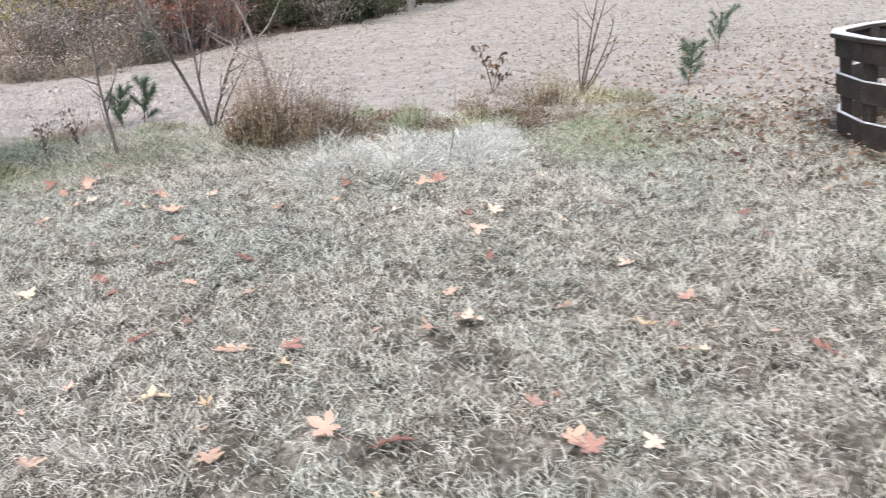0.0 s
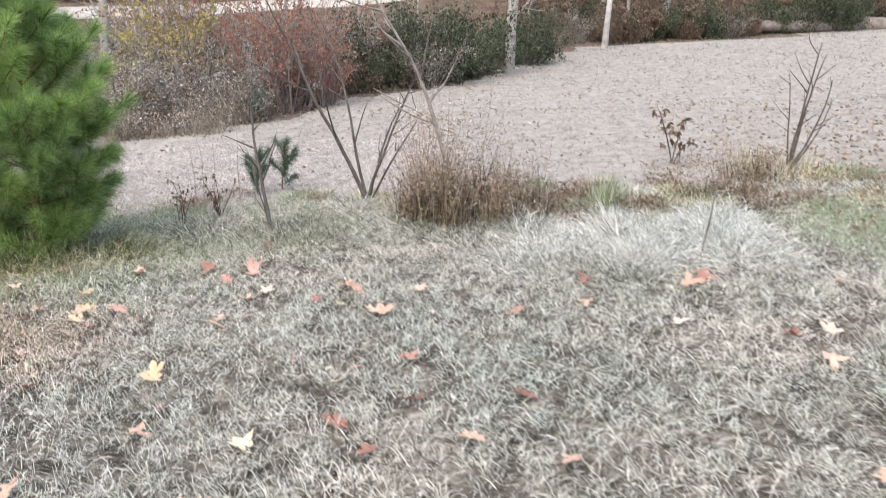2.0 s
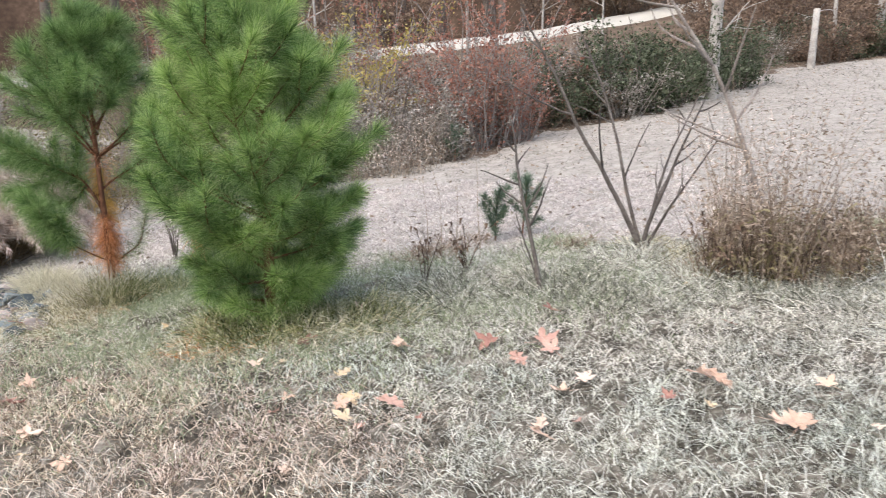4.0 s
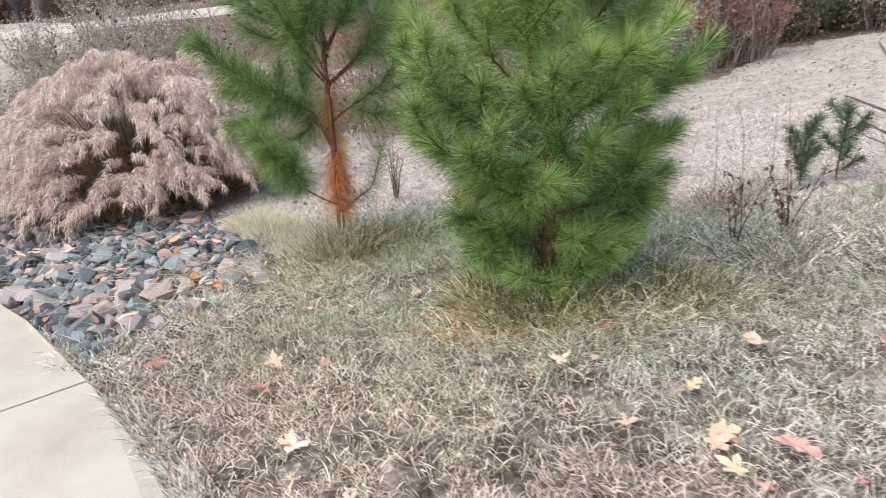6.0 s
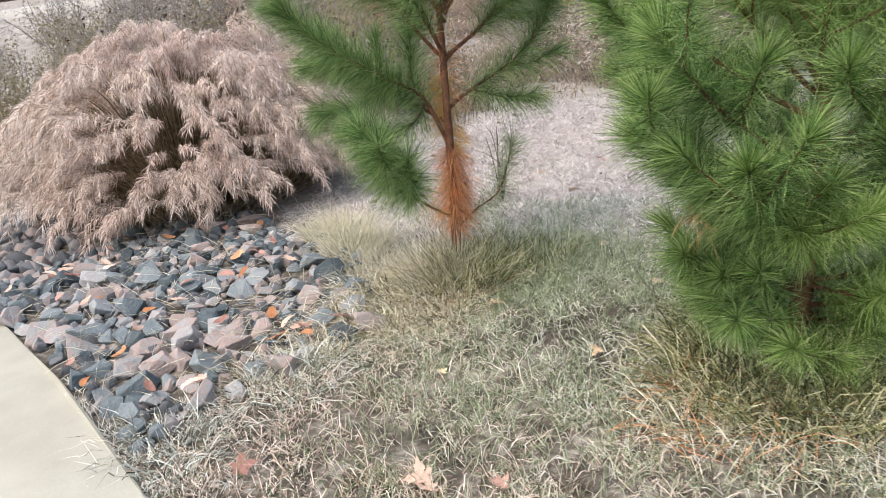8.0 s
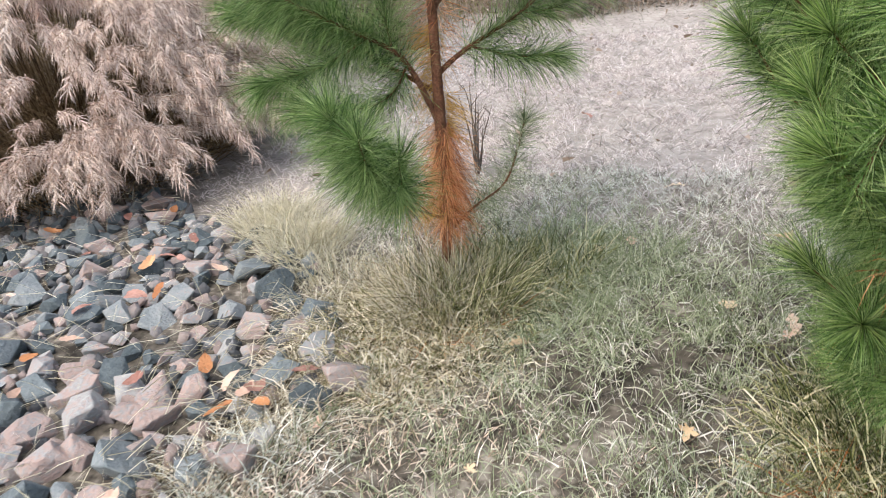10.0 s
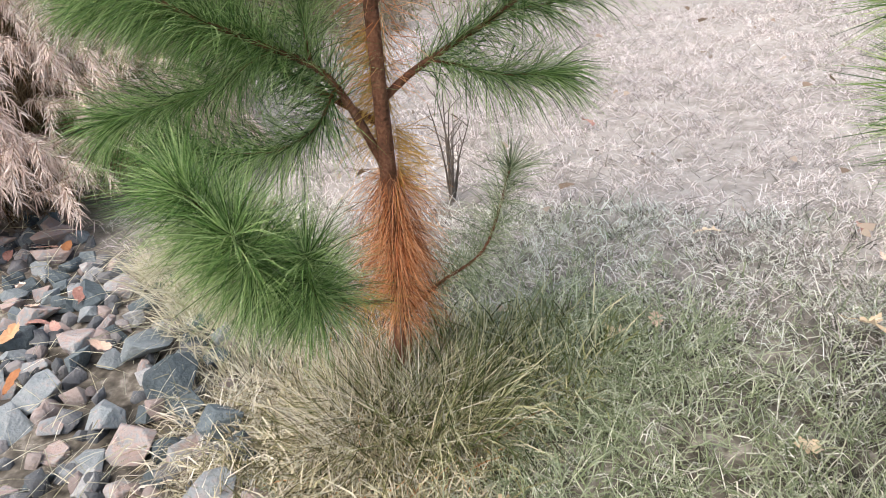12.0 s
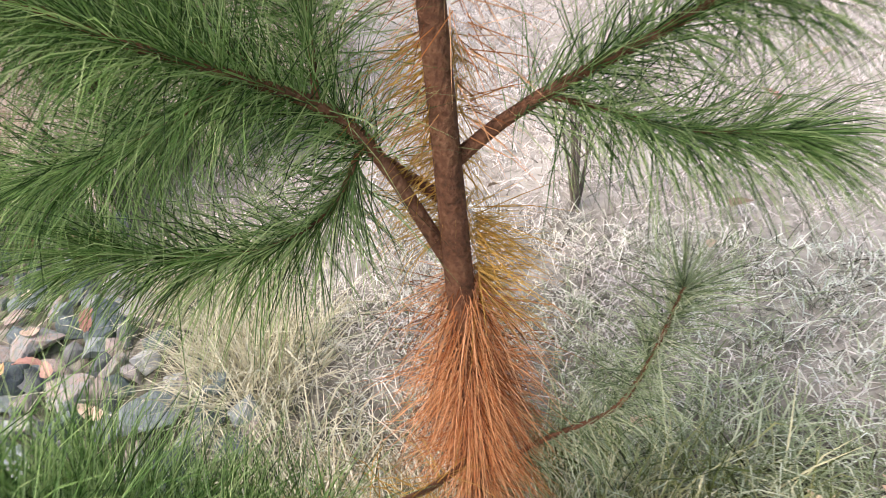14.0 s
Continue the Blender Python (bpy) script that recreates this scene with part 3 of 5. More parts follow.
def pine_branch(tree, p0, d0, length, r0, count, nl, mat, up=0.5, s0=0.25, twigs=2, angle=0.75, droop=0.35, wander=0.06, tip=0.15):
    pts = bend(p0, d0, length, 10, up, wander)
    V, F = tube(pts, np.linspace(r0, r0 * 0.3, 10), 6)
    br = put_mesh("branch", fast_mesh("branch", V, F), M["bark_pine"], tree, smooth=True)
    lines = [(pts, s0, count)]
    for k in range(twigs):
        q, w = along(pts, np.array([0.35 + 0.5 * RNG.uniform()]))
        sd = unit(np.cross(w[0], RNG.normal(size=3)))
        tw = bend(q[0], w[0] * 0.8 + sd * 0.7, length * RNG.uniform(0.3, 0.5), 6, 0.25, 0.06)
        V, F = tube(tw, np.linspace(r0 * 0.45, r0 * 0.2, 6), 5)
        put_mesh("twig", fast_mesh("twig", V, F), M["bark_pine"], br, smooth=True)
        lines.append((tw, 0.05, int(count * 0.45)))
    V, F = merge([needles_on(l, a, 1.0, c, nl, angle, droop, tip=tip) for l, a, c in lines])
    put_mesh("needles", fast_mesh("needles", V, F), mat, br)
    return pts


def pine_limb(tree, pts, r0, r1, rows, mat, twigs=()):
    """A limb along given points, with twigs along theirs. rows: (share from, needle count, length, angle, droop, share at the tip)."""
    pts = smooth_line(pts)
    V, F = tube(pts, np.linspace(r0, r1, len(pts)), 8, 0.04)
    br = put_mesh("branch", fast_mesh("branch", V, F), M["bark_pine"], tree, smooth=True)
    s0, c, nl, an, dr, tp = rows
    pieces = [needles_on(pts, s0, 1.0, c, nl, an, dr, tip=tp)]
    for tw, tc in twigs:
        tw = smooth_line(tw)
        V, F = tube(tw, np.linspace(r0 * 0.42, r1 * 0.6, len(tw)), 6)
        put_mesh("twig", fast_mesh("twig", V, F), M["bark_pine"], br, smooth=True)
        pieces.append(needles_on(tw, 0.02, 1.0, tc, nl, an, dr, tip=tp))
    V, F = merge(pieces)
    put_mesh("needles", fast_mesh("needles", V, F), mat, br)


def smooth_line(pts, n=18):
    """A rounded line through the points."""
    p = np.asarray(pts, float)
    p = np.concatenate([2 * p[:1] - p[1:2], p, 2 * p[-1:] - p[-2:-1]])
    out = []
    for u in np.linspace(0, len(p) - 3 - 1e-6, n):
        i = int(u)
        f = u - i
        a, b, c, d = p[i : i + 4]
        out.append(0.5 * (2 * b + (c - a) * f + (2 * a - 5 * b + 4 * c - d) * f * f + (3 * b - a - 3 * c + d) * f**3))
    return np.array(out)


def pine_trunk(tree, pts, r0, r1):
    V, F = tube(pts, np.linspace(r0, r1, len(pts)), 12, 0.06)
    return put_mesh("trunk", fast_mesh("trunk", V, F), M["bark_pine"], tree, smooth=True)


def pine_one():
    x, y = -6.74, 7.73
    t = empty("pine_tree", x, y, gz(x, y))
    tagged(t, "young longleaf pine with orange dead needles hanging on its lower trunk", "pine tree")
    zz = np.linspace(-0.03, 2.1, 14)
    tp = np.stack([0.012 * np.sin(zz * 2) - 0.018 * zz, 0.006 * np.cos(zz * 3) - 0.012 * zz, zz], -1)
    trunk = pine_trunk(t, tp, 0.029, 0.008)
    right, back = np.array([0.85, 0.42, 0]), np.array([-0.42, 0.85, 0])

    def way(a, b, c):
        return right * a + back * b + np.array([0, 0, c])

    nl = 0.19
    # the two lowest big limbs
    pine_limb(t, [(0, 0, 0.92), (0.06, 0.03, 0.975), (0.14, 0.07, 1.03), (0.27, 0.11, 1.115), (0.40, 0.17, 1.25), (0.46, 0.2, 1.40)], 0.011, 0.004, (0.12, 1700, 0.19, 0.85, 0.55, 0.12), M["needle"],
              [([(0.10, 0.05, 1.005), (0.17, 0.07, 0.99), (0.26, 0.10, 0.965), (0.38, 0.13, 0.97)], 850), ([(0.27, 0.11, 1.115), (0.36, 0.2, 1.12), (0.46, 0.26, 1.17)], 500)])
    pine_limb(t, [(-0.01, 0, 0.72), (-0.045, -0.03, 0.83), (-0.08, -0.055, 0.92), (-0.125, -0.09, 1.0), (-0.2, -0.17, 1.065), (-0.28, -0.26, 1.13), (-0.46, -0.38, 1.26), (-0.62, -0.48, 1.44)], 0.013, 0.004, (0.2, 3800, 0.20, 0.95, 0.45, 0.1), M["needle"],
              [([(-0.1, -0.07, 0.95), (-0.14, -0.12, 0.86), (-0.23, -0.2, 0.82), (-0.4, -0.31, 0.84)], 1500), ([(-0.2, -0.17, 1.06), (-0.34, -0.24, 0.98), (-0.5, -0.37, 0.93)], 1500), ([(-0.3, -0.27, 1.14), (-0.45, -0.25, 1.2), (-0.6, -0.2, 1.3)], 1500), ([(-0.14, -0.1, 1.02), (-0.2, -0.02, 1.14), (-0.25, 0.06, 1.28)], 1100)])
    pine_branch(t, (0, 0, 0.84), way(-0.85, 0.25, 0.3), 0.7, 0.010, 1500, 0.18, M["needle"], up=0.3, s0=0.2, twigs=5, droop=0.55)
    # low branch with its round tuft towards the walk
    pine_limb(t, [(0, 0, 0.34), (0.0, -0.16, 0.42), (-0.02, -0.32, 0.52), (-0.01, -0.46, 0.63), (-0.04, -0.57, 0.78), (-0.09, -0.66, 0.92)], 0.006, 0.0035, (0.40, 2600, 0.185, 1.05, 0.4, 0.05), M["needle"],
              [([(-0.01, -0.42, 0.58), (0.07, -0.52, 0.65), (0.10, -0.58, 0.78)], 950), ([(-0.015, -0.44, 0.61), (-0.09, -0.50, 0.65), (-0.13, -0.54, 0.76)], 950), ([(-0.02, -0.50, 0.69), (0.01, -0.62, 0.76), (0.02, -0.68, 0.86)], 950)])
    # low twig on the other side
    pine_limb(t, [(0, 0, 0.27), (0.1, 0.05, 0.38), (0.21, 0.09, 0.47), (0.26, 0.1, 0.6), (0.29, 0.11, 0.73)], 0.006, 0.003, (0.15, 900, 0.15, 1.1, 0.35, 0.06), M["needle_pale"])
    # whorls above
    for h, num, ln, upw in [(1.16, 5, 0.7, 0.75), (1.38, 5, 0.62, 0.9), (1.62, 5, 0.45, 1.1), (1.85, 4, 0.3, 1.3)]:
        a0 = RNG.uniform(0, 6.28)
        for k in range(num):
            a = a0 + 2 * np.pi * k / num + RNG.normal(0, 0.2)
            pine_branch(t, (0, 0, h + RNG.normal(0, 0.02)), (np.cos(a), np.sin(a), upw), ln * RNG.uniform(0.85, 1.15), 0.010, 1200, nl, M["needle"], up=0.6, s0=0.25, twigs=3, droop=0.35)
    V, F = needles_on(tp, 0.72, 1.0, 1500, 0.17, 0.5, 0.15, tip=0.4)
    put_mesh("needles", fast_mesh("needles", V, F), M["needle_bright"], trunk)
    # dead needles hanging on the trunk
    def hanging(z0, z1, count, ln, mat, label, out=0.55, droop=1.1, bias=None):
        z = RNG.uniform(z0, z1, count)
        az = RNG.uniform(0, 2 * np.pi, count)
        d = np.stack([np.cos(az), np.sin(az), 0 * az], -1)
        if bias is not None:
            d = unit(d + bias)
        p = d * 0.022 + np.stack([0 * z, 0 * z, z], -1)
        D = d * out * RNG.uniform(0.2, 1.6, (count, 1)) + np.array([0, 0, -0.6]) + 0.52 * RNG.normal(size=(count, 3))
        V, F = strips(p, D, ln * RNG.uniform(0.5, 1.15, count), 0.0017, droop * RNG.uniform(0.2, 1.9, count))
        put_mesh("dead_needles", fast_mesh("dead_needles", V, F), mat, trunk, label)

    hanging(0.50, 0.74, 1000, 0.20, M["needle_dead"], "rust-orange dead needles", out=0.75, droop=1.0, bias=right * 0.3)
    hanging(0.36, 0.58, 900, 0.18, M["needle_dead"], "rust-orange dead needles", out=1.9, droop=0.7, bias=right * 0.35)
    hanging(0.26, 0.42, 420, 0.16, M["needle_dead"], "rust-orange dead needles", out=2.0, droop=0.6, bias=right * 0.3)
    hanging(0.68, 0.84, 330, 0.15, M["needle_yellow"], "yellow-orange dying needles", out=1.9, droop=0.3, bias=right * 0.9 + back * 0.7)
    hanging(0.95, 1.25, 240, 0.14, M["needle_dead"], "rust-orange dead needles", out=2.2, droop=0.3, bias=back * 0.5)
    hanging(0.80, 1.10, 620, 0.18, M["needle_yellow"], "yellow-orange dying needles", out=1.6, droop=0.7, bias=back * 1.1 - right * 0.9)
    V, F = needles_on(smooth_line([(0, 0, 0.34), (0.0, -0.16, 0.42), (-0.02, -0.32, 0.52)]), 0.2, 1.0, 130, 0.15, 1.0, 0.9)
    put_mesh("dead_needles", fast_mesh("dead_needles", V, F), M["needle_yellow"], trunk, "yellow-orange dying needles")


def shoot(tree_part, line, r, count, nl, mat, s0=0.2, droop=0.25):
    """A leafy shoot: the needles stand all round it like a bottle brush; the youngest at its tip are brighter."""
    V, F = needles_on(line, s0, 1.0, count, nl, 0.85, droop, width=0.0021, tip=0.12)
    put_mesh("needles", fast_mesh("needles", V, F), mat, tree_part)
    V, F = needles_on(line, 0.72, 1.0, count // 3, nl * 0.9, 0.6, droop * 0.5, width=0.002, tip=0.5)
    put_mesh("young_needles", fast_mesh("young_needles", V, F), M["needle_bright"], tree_part, "bright yellow-green young needles")


def bushy_branch(tree, h, az, length, lift, up, mat, forks):
    d = np.array([np.cos(az), np.sin(az), lift])
    pts = bend((0, 0, h), d, length, 10, up, 0.05)
    V, F = tube(pts, np.linspace(0.011, 0.004, 10), 6)
    br = put_mesh("branch", fast_mesh("branch", V, F), M["bark_pine"], tree, smooth=True)
    shoot(br, pts, 0.01, int(1450 * length), 0.175, mat, 0.14)
    side = unit(np.cross(pts[-1] - pts[0], (0, 0, 1.0)))
    for k in range(forks):
        s = 0.38 + 0.5 * (k + RNG.uniform(0.1, 0.9)) / forks
        q, w = along(pts, np.array([s]))
        sd = side * (1 if k % 2 else -1) + np.array([0, 0, RNG.uniform(-0.3, 0.55)])
        tw = bend(q[0], w[0] * 0.9 + sd * 0.85, RNG.uniform(0.22, 0.36) * (0.6 + 0.55 * length), 7, 0.45, 0.06)
        V, F = tube(tw, np.linspace(0.006, 0.003, 7), 5)
        put_mesh("twig", fast_mesh("twig", V, F), M["bark_pine"], br, smooth=True)
        shoot(br, tw, 0.005, 460, 0.165, mat, 0.1)


def pine_two():
    x, y = -5.03, 7.16
    t = empty("pine_tree", x, y, gz(x, y))
    tagged(t, "dense bushy young green pine with branches down to the grass", "pine tree")
    zz = np.linspace(-0.03, 2.05, 14)
    tp = np.stack([0.02 * np.sin(zz * 2), 0.015 * np.cos(zz * 3), zz], -1)
    trunk = pine_trunk(t, tp, 0.04, 0.010)
    # height, number, reach, lift, turn upwards, forks
    whorls = [(0.14, 6, 0.32, 0.05, 0.25, 2), (0.26, 6, 0.40, 0.12, 0.35, 3), (0.40, 7, 0.50, 0.18, 0.45, 3), (0.56, 7, 0.62, 0.25, 0.55, 3), (0.74, 7, 0.68, 0.35, 0.65, 3), (0.94, 7, 0.72, 0.5, 0.75, 3), (1.16, 6, 0.68, 0.75, 0.8, 3), (1.38, 5, 0.60, 1.05, 0.8, 3), (1.60, 5, 0.46, 1.5, 0.7, 2), (1.80, 4, 0.34, 2.0, 0.6, 1)]
    for n, (h, num, ln, lift, up, forks) in enumerate(whorls):
        for k in range(num):
            a = 2.4 * n + 2 * np.pi * k / num + RNG.normal(0, 0.16)
            # lit top and dim lower tree put into the choice of needle colour
            mat = M["needle_bright"] if RNG.uniform() < (0.65 if h > 0.85 else 0.15) else M["needle"]
            bushy_branch(t, h + RNG.normal(0, 0.03), a, ln * RNG.uniform(0.8, 1.12) * (1 + (0.24 if 0.5 < h < 1.5 else 0.05) * max(0.0, math.cos(a + 2.72))), lift + RNG.normal(0, 0.1), up, mat, forks)
    shoot(trunk, tp[-5:], 0.01, 900, 0.17, M["needle_bright"], 0.0, 0.1)
    # a few dead tufts caught inside, and shed needles under the tree
    for a, h, rr in [(-2.3, 0.62, 0.42), (-2.9, 0.3, 0.3)]:
        P = np.array([np.cos(a) * rr, np.sin(a) * rr, h]) + 0.03 * RNG.normal(size=(60, 3))
        V, F = strips(P, RNG.normal(size=(60, 3)) + np.array([0, 0, -0.8]), RNG.uniform(0.06, 0.12, 60), 0.0028, 0.8)
        put_mesh("dead_needles", fast_mesh("dead_needles", V, F), M["needle_dead"], trunk, "rust-orange dead needles")


def shed_needles(x, y, rad, n):
    """Brown needles shed in a ring on the grass."""
    r, az = rad * np.sqrt(RNG.uniform(size=n)), RNG.uniform(0, 6.283, n)
    px, py = x + r * np.cos(az), y + r * np.sin(az)
    V, F = strips(np.stack([px, py, G(px, py) + RNG.uniform(0.02, 0.06, n)], -1), RNG.normal(size=(n, 3)) * np.array([1, 1, 0.25]), RNG.uniform(0.1, 0.2, n), 0.003, 0.3)
    tagged(put_mesh("shed_needles", fast_mesh("shed_needles", V, F), M["needle_dead"]), "rusty shed pine needles lying in the grass", "needles", kind="stuff")


shed_needles(-5.15, 6.75, 0.35, 260)
shed_needles(-6.68, 7.55, 0.3, 250)
pine_one()
pine_two()


# ---------------------------------------------------------------- plume bush
def plume_bush(x, y, rx, ry, h, clumps, each):
    """A dome of arching stems; the feathery heads hang over in clumps with dark hollows between."""
    t = empty("ornamental_grass", x, y, gz(x, y))
    tagged(t, "large mound of drooping pinkish-tan feathery dry plumes", "ornamental grass")
    stems = []
    z0 = gz(x, y)
    low = clumps * 2 // 5
    for k in range(clumps + low):
        fringe_row = k >= clumps
        f0 = RNG.uniform(0.74, 0.97) if fringe_row else np.sqrt((k + 0.5) / clumps)
        az0 = 2.39996 * k + RNG.normal(0, 0.12)
        rise = RNG.uniform(0.38, 0.78) if fringe_row else RNG.uniform(0.84, 1.07)
        for _ in range(each):
            f, az = np.clip(f0 + RNG.normal(0, 0.035), 0.02, 1.0), az0 + RNG.normal(0, 0.075) / max(0.2, f0)
            top = np.array([rx * f * np.cos(az), ry * f * np.sin(az), h * np.sqrt(max(0.03, 1 - 0.93 * f * f)) * rise * RNG.uniform(0.95, 1.04)])
            b = np.array([top[0] * 0.3, top[1] * 0.3, 0])
            b[2] = gz(x + b[0], y + b[1]) - z0 - 0.02
            top[2] += 0.6 * (gz(x + top[0], y + top[1]) - z0)
            c = np.array([top[0] * 0.55, top[1] * 0.55, top[2] * 1.05])
            u = np.linspace(0, 1, 8)[:, None]
            arc = (1 - u) ** 2 * b + 2 * u * (1 - u) * c + u * u * top
            oz = az + RNG.normal(0, 0.45)
            out = np.array([np.cos(oz), np.sin(oz), 0]) * (0.45 + 0.6 * f)
            sc = RNG.uniform(0.7, 1.25)
            head = top + sc * np.array([out * 0.07 + (0, 0, 0.03), out * 0.13 + (0, 0, 0.025), out * 0.20 - (0, 0, 0.02), out * 0.24 - (0, 0, 0.08)])
            pts = np.concatenate([arc, head])
            stems.append(tube(pts, np.linspace(0.0035, 0.0012, len(pts)), 3))
            n1 = 190
            line = np.concatenate([arc[-3:], head])
            p, w = along(line, RNG.uniform(0.05, 1.0, n1))
            d = unit(np.cross(w, RNG.normal(size=(n1, 3)))) * 0.7 + w * 0.6 + out * 0.2
            V, F = strips(p, d, RNG.uniform(0.035, 0.13, n1), 0.0046, RNG.uniform(0.5, 2.2, n1))
            put_mesh("plume", fast_mesh("plume", V, F), M["plume"], t)
    V, F = merge(stems)
    put_mesh("stems", fast_mesh("stems", V, F), M["plume_stem"], t)
    # inner blades: the hollows' shade is put into their dark colour
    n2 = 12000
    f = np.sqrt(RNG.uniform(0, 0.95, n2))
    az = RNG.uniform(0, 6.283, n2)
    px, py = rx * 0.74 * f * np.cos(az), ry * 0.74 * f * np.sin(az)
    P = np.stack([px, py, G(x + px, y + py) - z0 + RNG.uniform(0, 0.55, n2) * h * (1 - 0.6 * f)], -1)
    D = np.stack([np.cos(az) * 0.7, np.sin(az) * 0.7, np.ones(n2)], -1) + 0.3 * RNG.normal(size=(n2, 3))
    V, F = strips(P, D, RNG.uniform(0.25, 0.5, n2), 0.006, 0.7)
    put_mesh("foliage", fast_mesh("foliage", V, F), M["plume_stem"], t, "olive-brown inner stems and blades, darkened for the shade inside the mound")


plume_bush(-10.2, 9.05, 1.66, 1.38, 1.54, 100, 7)


# ---------------------------------------------------------------- bare saplings and weeds
def sapling(name, label, cat, x, y, stems, mat, tips=0, leafmat=None, leaf=0.05):
    """stems: (way, length, radius, branches, up)."""
    t = empty(name, x, y, gz(x, y))
    tagged(t, label, cat)
    ends = []
    for d, ln, r, nb, up in stems:
        pts = bend((0, 0, -0.03), d, ln, 12, up, 0.05)
        r *= 1.5
        V, F = tube(pts, np.linspace(r, r * 0.3, 12), 6)
        st = put_mesh("stem", fast_mesh("stem", V, F), mat, t, smooth=True)
        for k in range(nb):
            s = 0.3 + 0.65 * (k + RNG.uniform()) / max(1, nb)
            q, w = along(pts, np.array([s]))
            sd = unit(np.cross(w[0], RNG.normal(size=3)))
            bp = bend(q[0], w[0] * 0.6 + sd * 0.8, ln * RNG.uniform(0.18, 0.38) * (1.2 - 0.6 * s), 7, 0.3, 0.09)
            V, F = tube(bp, np.linspace(r * 0.45, r * 0.15, 7), 5)
            put_mesh("branch", fast_mesh("branch", V, F), mat, st, smooth=True)
            ends.append(bp)
        ends.append(pts)
    if tips:
        ps = []
        for e in ends:
            p, w = along(e, RNG.uniform(0.45, 1.0, tips))
            ps.append(p)
        P = np.concatenate(ps)
        k = len(P)
        V, F = strips(P, RNG.normal(size=(k, 3)) + np.array([0, 0, -0.3]), leaf * RNG.uniform(0.6, 1.3, k), leaf * 0.45, 0.8)
        put_mesh("leaves", fast_mesh("leaves", V, F), leafmat, t)
    return t


sapling("sapling", "thin bare grey sapling with forked twigs", "sapling", -3.3, 7.72, [((-0.12, 0, 1), 1.25, 0.013, 7, 0.1), ((-0.5, 0.2, 1), 0.7, 0.006, 3, 0.1)], M["bark_twig"])
sapling("bare_shrub", "bare multi-stemmed grey shrub fanning out of one base", "shrub", -2.68, 8.78, [((-0.55, 0, 1), 2.1, 0.016, 4, 0.15), ((-0.25, 0.1, 1), 1.9, 0.012, 4, 0.0), ((0.05, 0, 1), 1.25, 0.012, 4, 0.0), ((0.25, 0.1, 1), 1.3, 0.010, 4, -0.1), ((0.45, -0.1, 1), 1.1, 0.009, 3, 0)], M["bark_twig"])
sapling("sapling", "leaning bare pale sapling with long side twigs", "sapling", -1.75, 8.35, [((-0.34, 0, 1), 2.3, 0.017, 9, 0.05)], M["bark_grey"])
sapling("sapling", "bare dark many-stemmed sapling on the lawn", "sapling", 1.5, 9.6, [((-0.06, 0, 1), 1.3, 0.010, 4, 0), ((0.1, 0, 1), 1.2, 0.010, 4, 0), ((0.45, -0.1, 1), 1.0, 0.009, 3, -0.1), ((0.7, 0.1, 1), 0.9, 0.007, 2, -0.2), ((-0.2, 0.1, 1), 1.0, 0.007, 3, 0)], M["bark_dark"])
sapling("sapling", "small sapling with withered brown leaves", "sapling", 0.47, 10.25, [((-0.05, 0, 1), 0.68, 0.007, 5, 0), ((0.2, 0.1, 1), 0.55, 0.006, 4, 0), ((0.4, 0, 1), 0.4, 0.005, 2, 0)], M["bark_dark"], 9, M["shrub_brown"], 0.07)
sapling("sapling", "single thin bare upright twig on the mound", "sapling", -0.02, 6.75, [((0.05, 0, 1), 0.75, 0.005, 1, 0)], M["bark_grey"])
for x, y, n in [(-3.95, 8.25, 6), (-4.2, 8.0, 5), (-2.1, 7.8, 8), (-1.6, 8.0, 7)]:
    sapling("dry_weed", "dark dry weed stalks with shrivelled leaves", "weed", x, y, [((RNG.normal(0, 0.25), RNG.normal(0, 0.2), 1), RNG.uniform(0.25, 0.5), 0.003, 2, 0) for _ in range(n)], M["weed_dark"], 4, M["shrub_brown"], 0.04)
for x, y in [(-4.25, 8.6), (-4.0, 8.9), (-4.45, 8.9), (-4.1, 8.5)]:
    sapling("dry_stalk", "thin upright dry stalk", "weed", x, y, [((RNG.normal(0, 0.06), 0, 1), RNG.uniform(0.7, 1.0), 0.003, 0, 0)], M["weed"])
sapling("dry_weed", "grey dead weed stalks behind the pine trunk", "weed", -7.1, 9.05, [((RNG.normal(0, 0.22), RNG.normal(0, 0.15), 1), RNG.uniform(0.3, 0.6), 0.004, 3, 0) for _ in range(8)], M["bark_dark"])


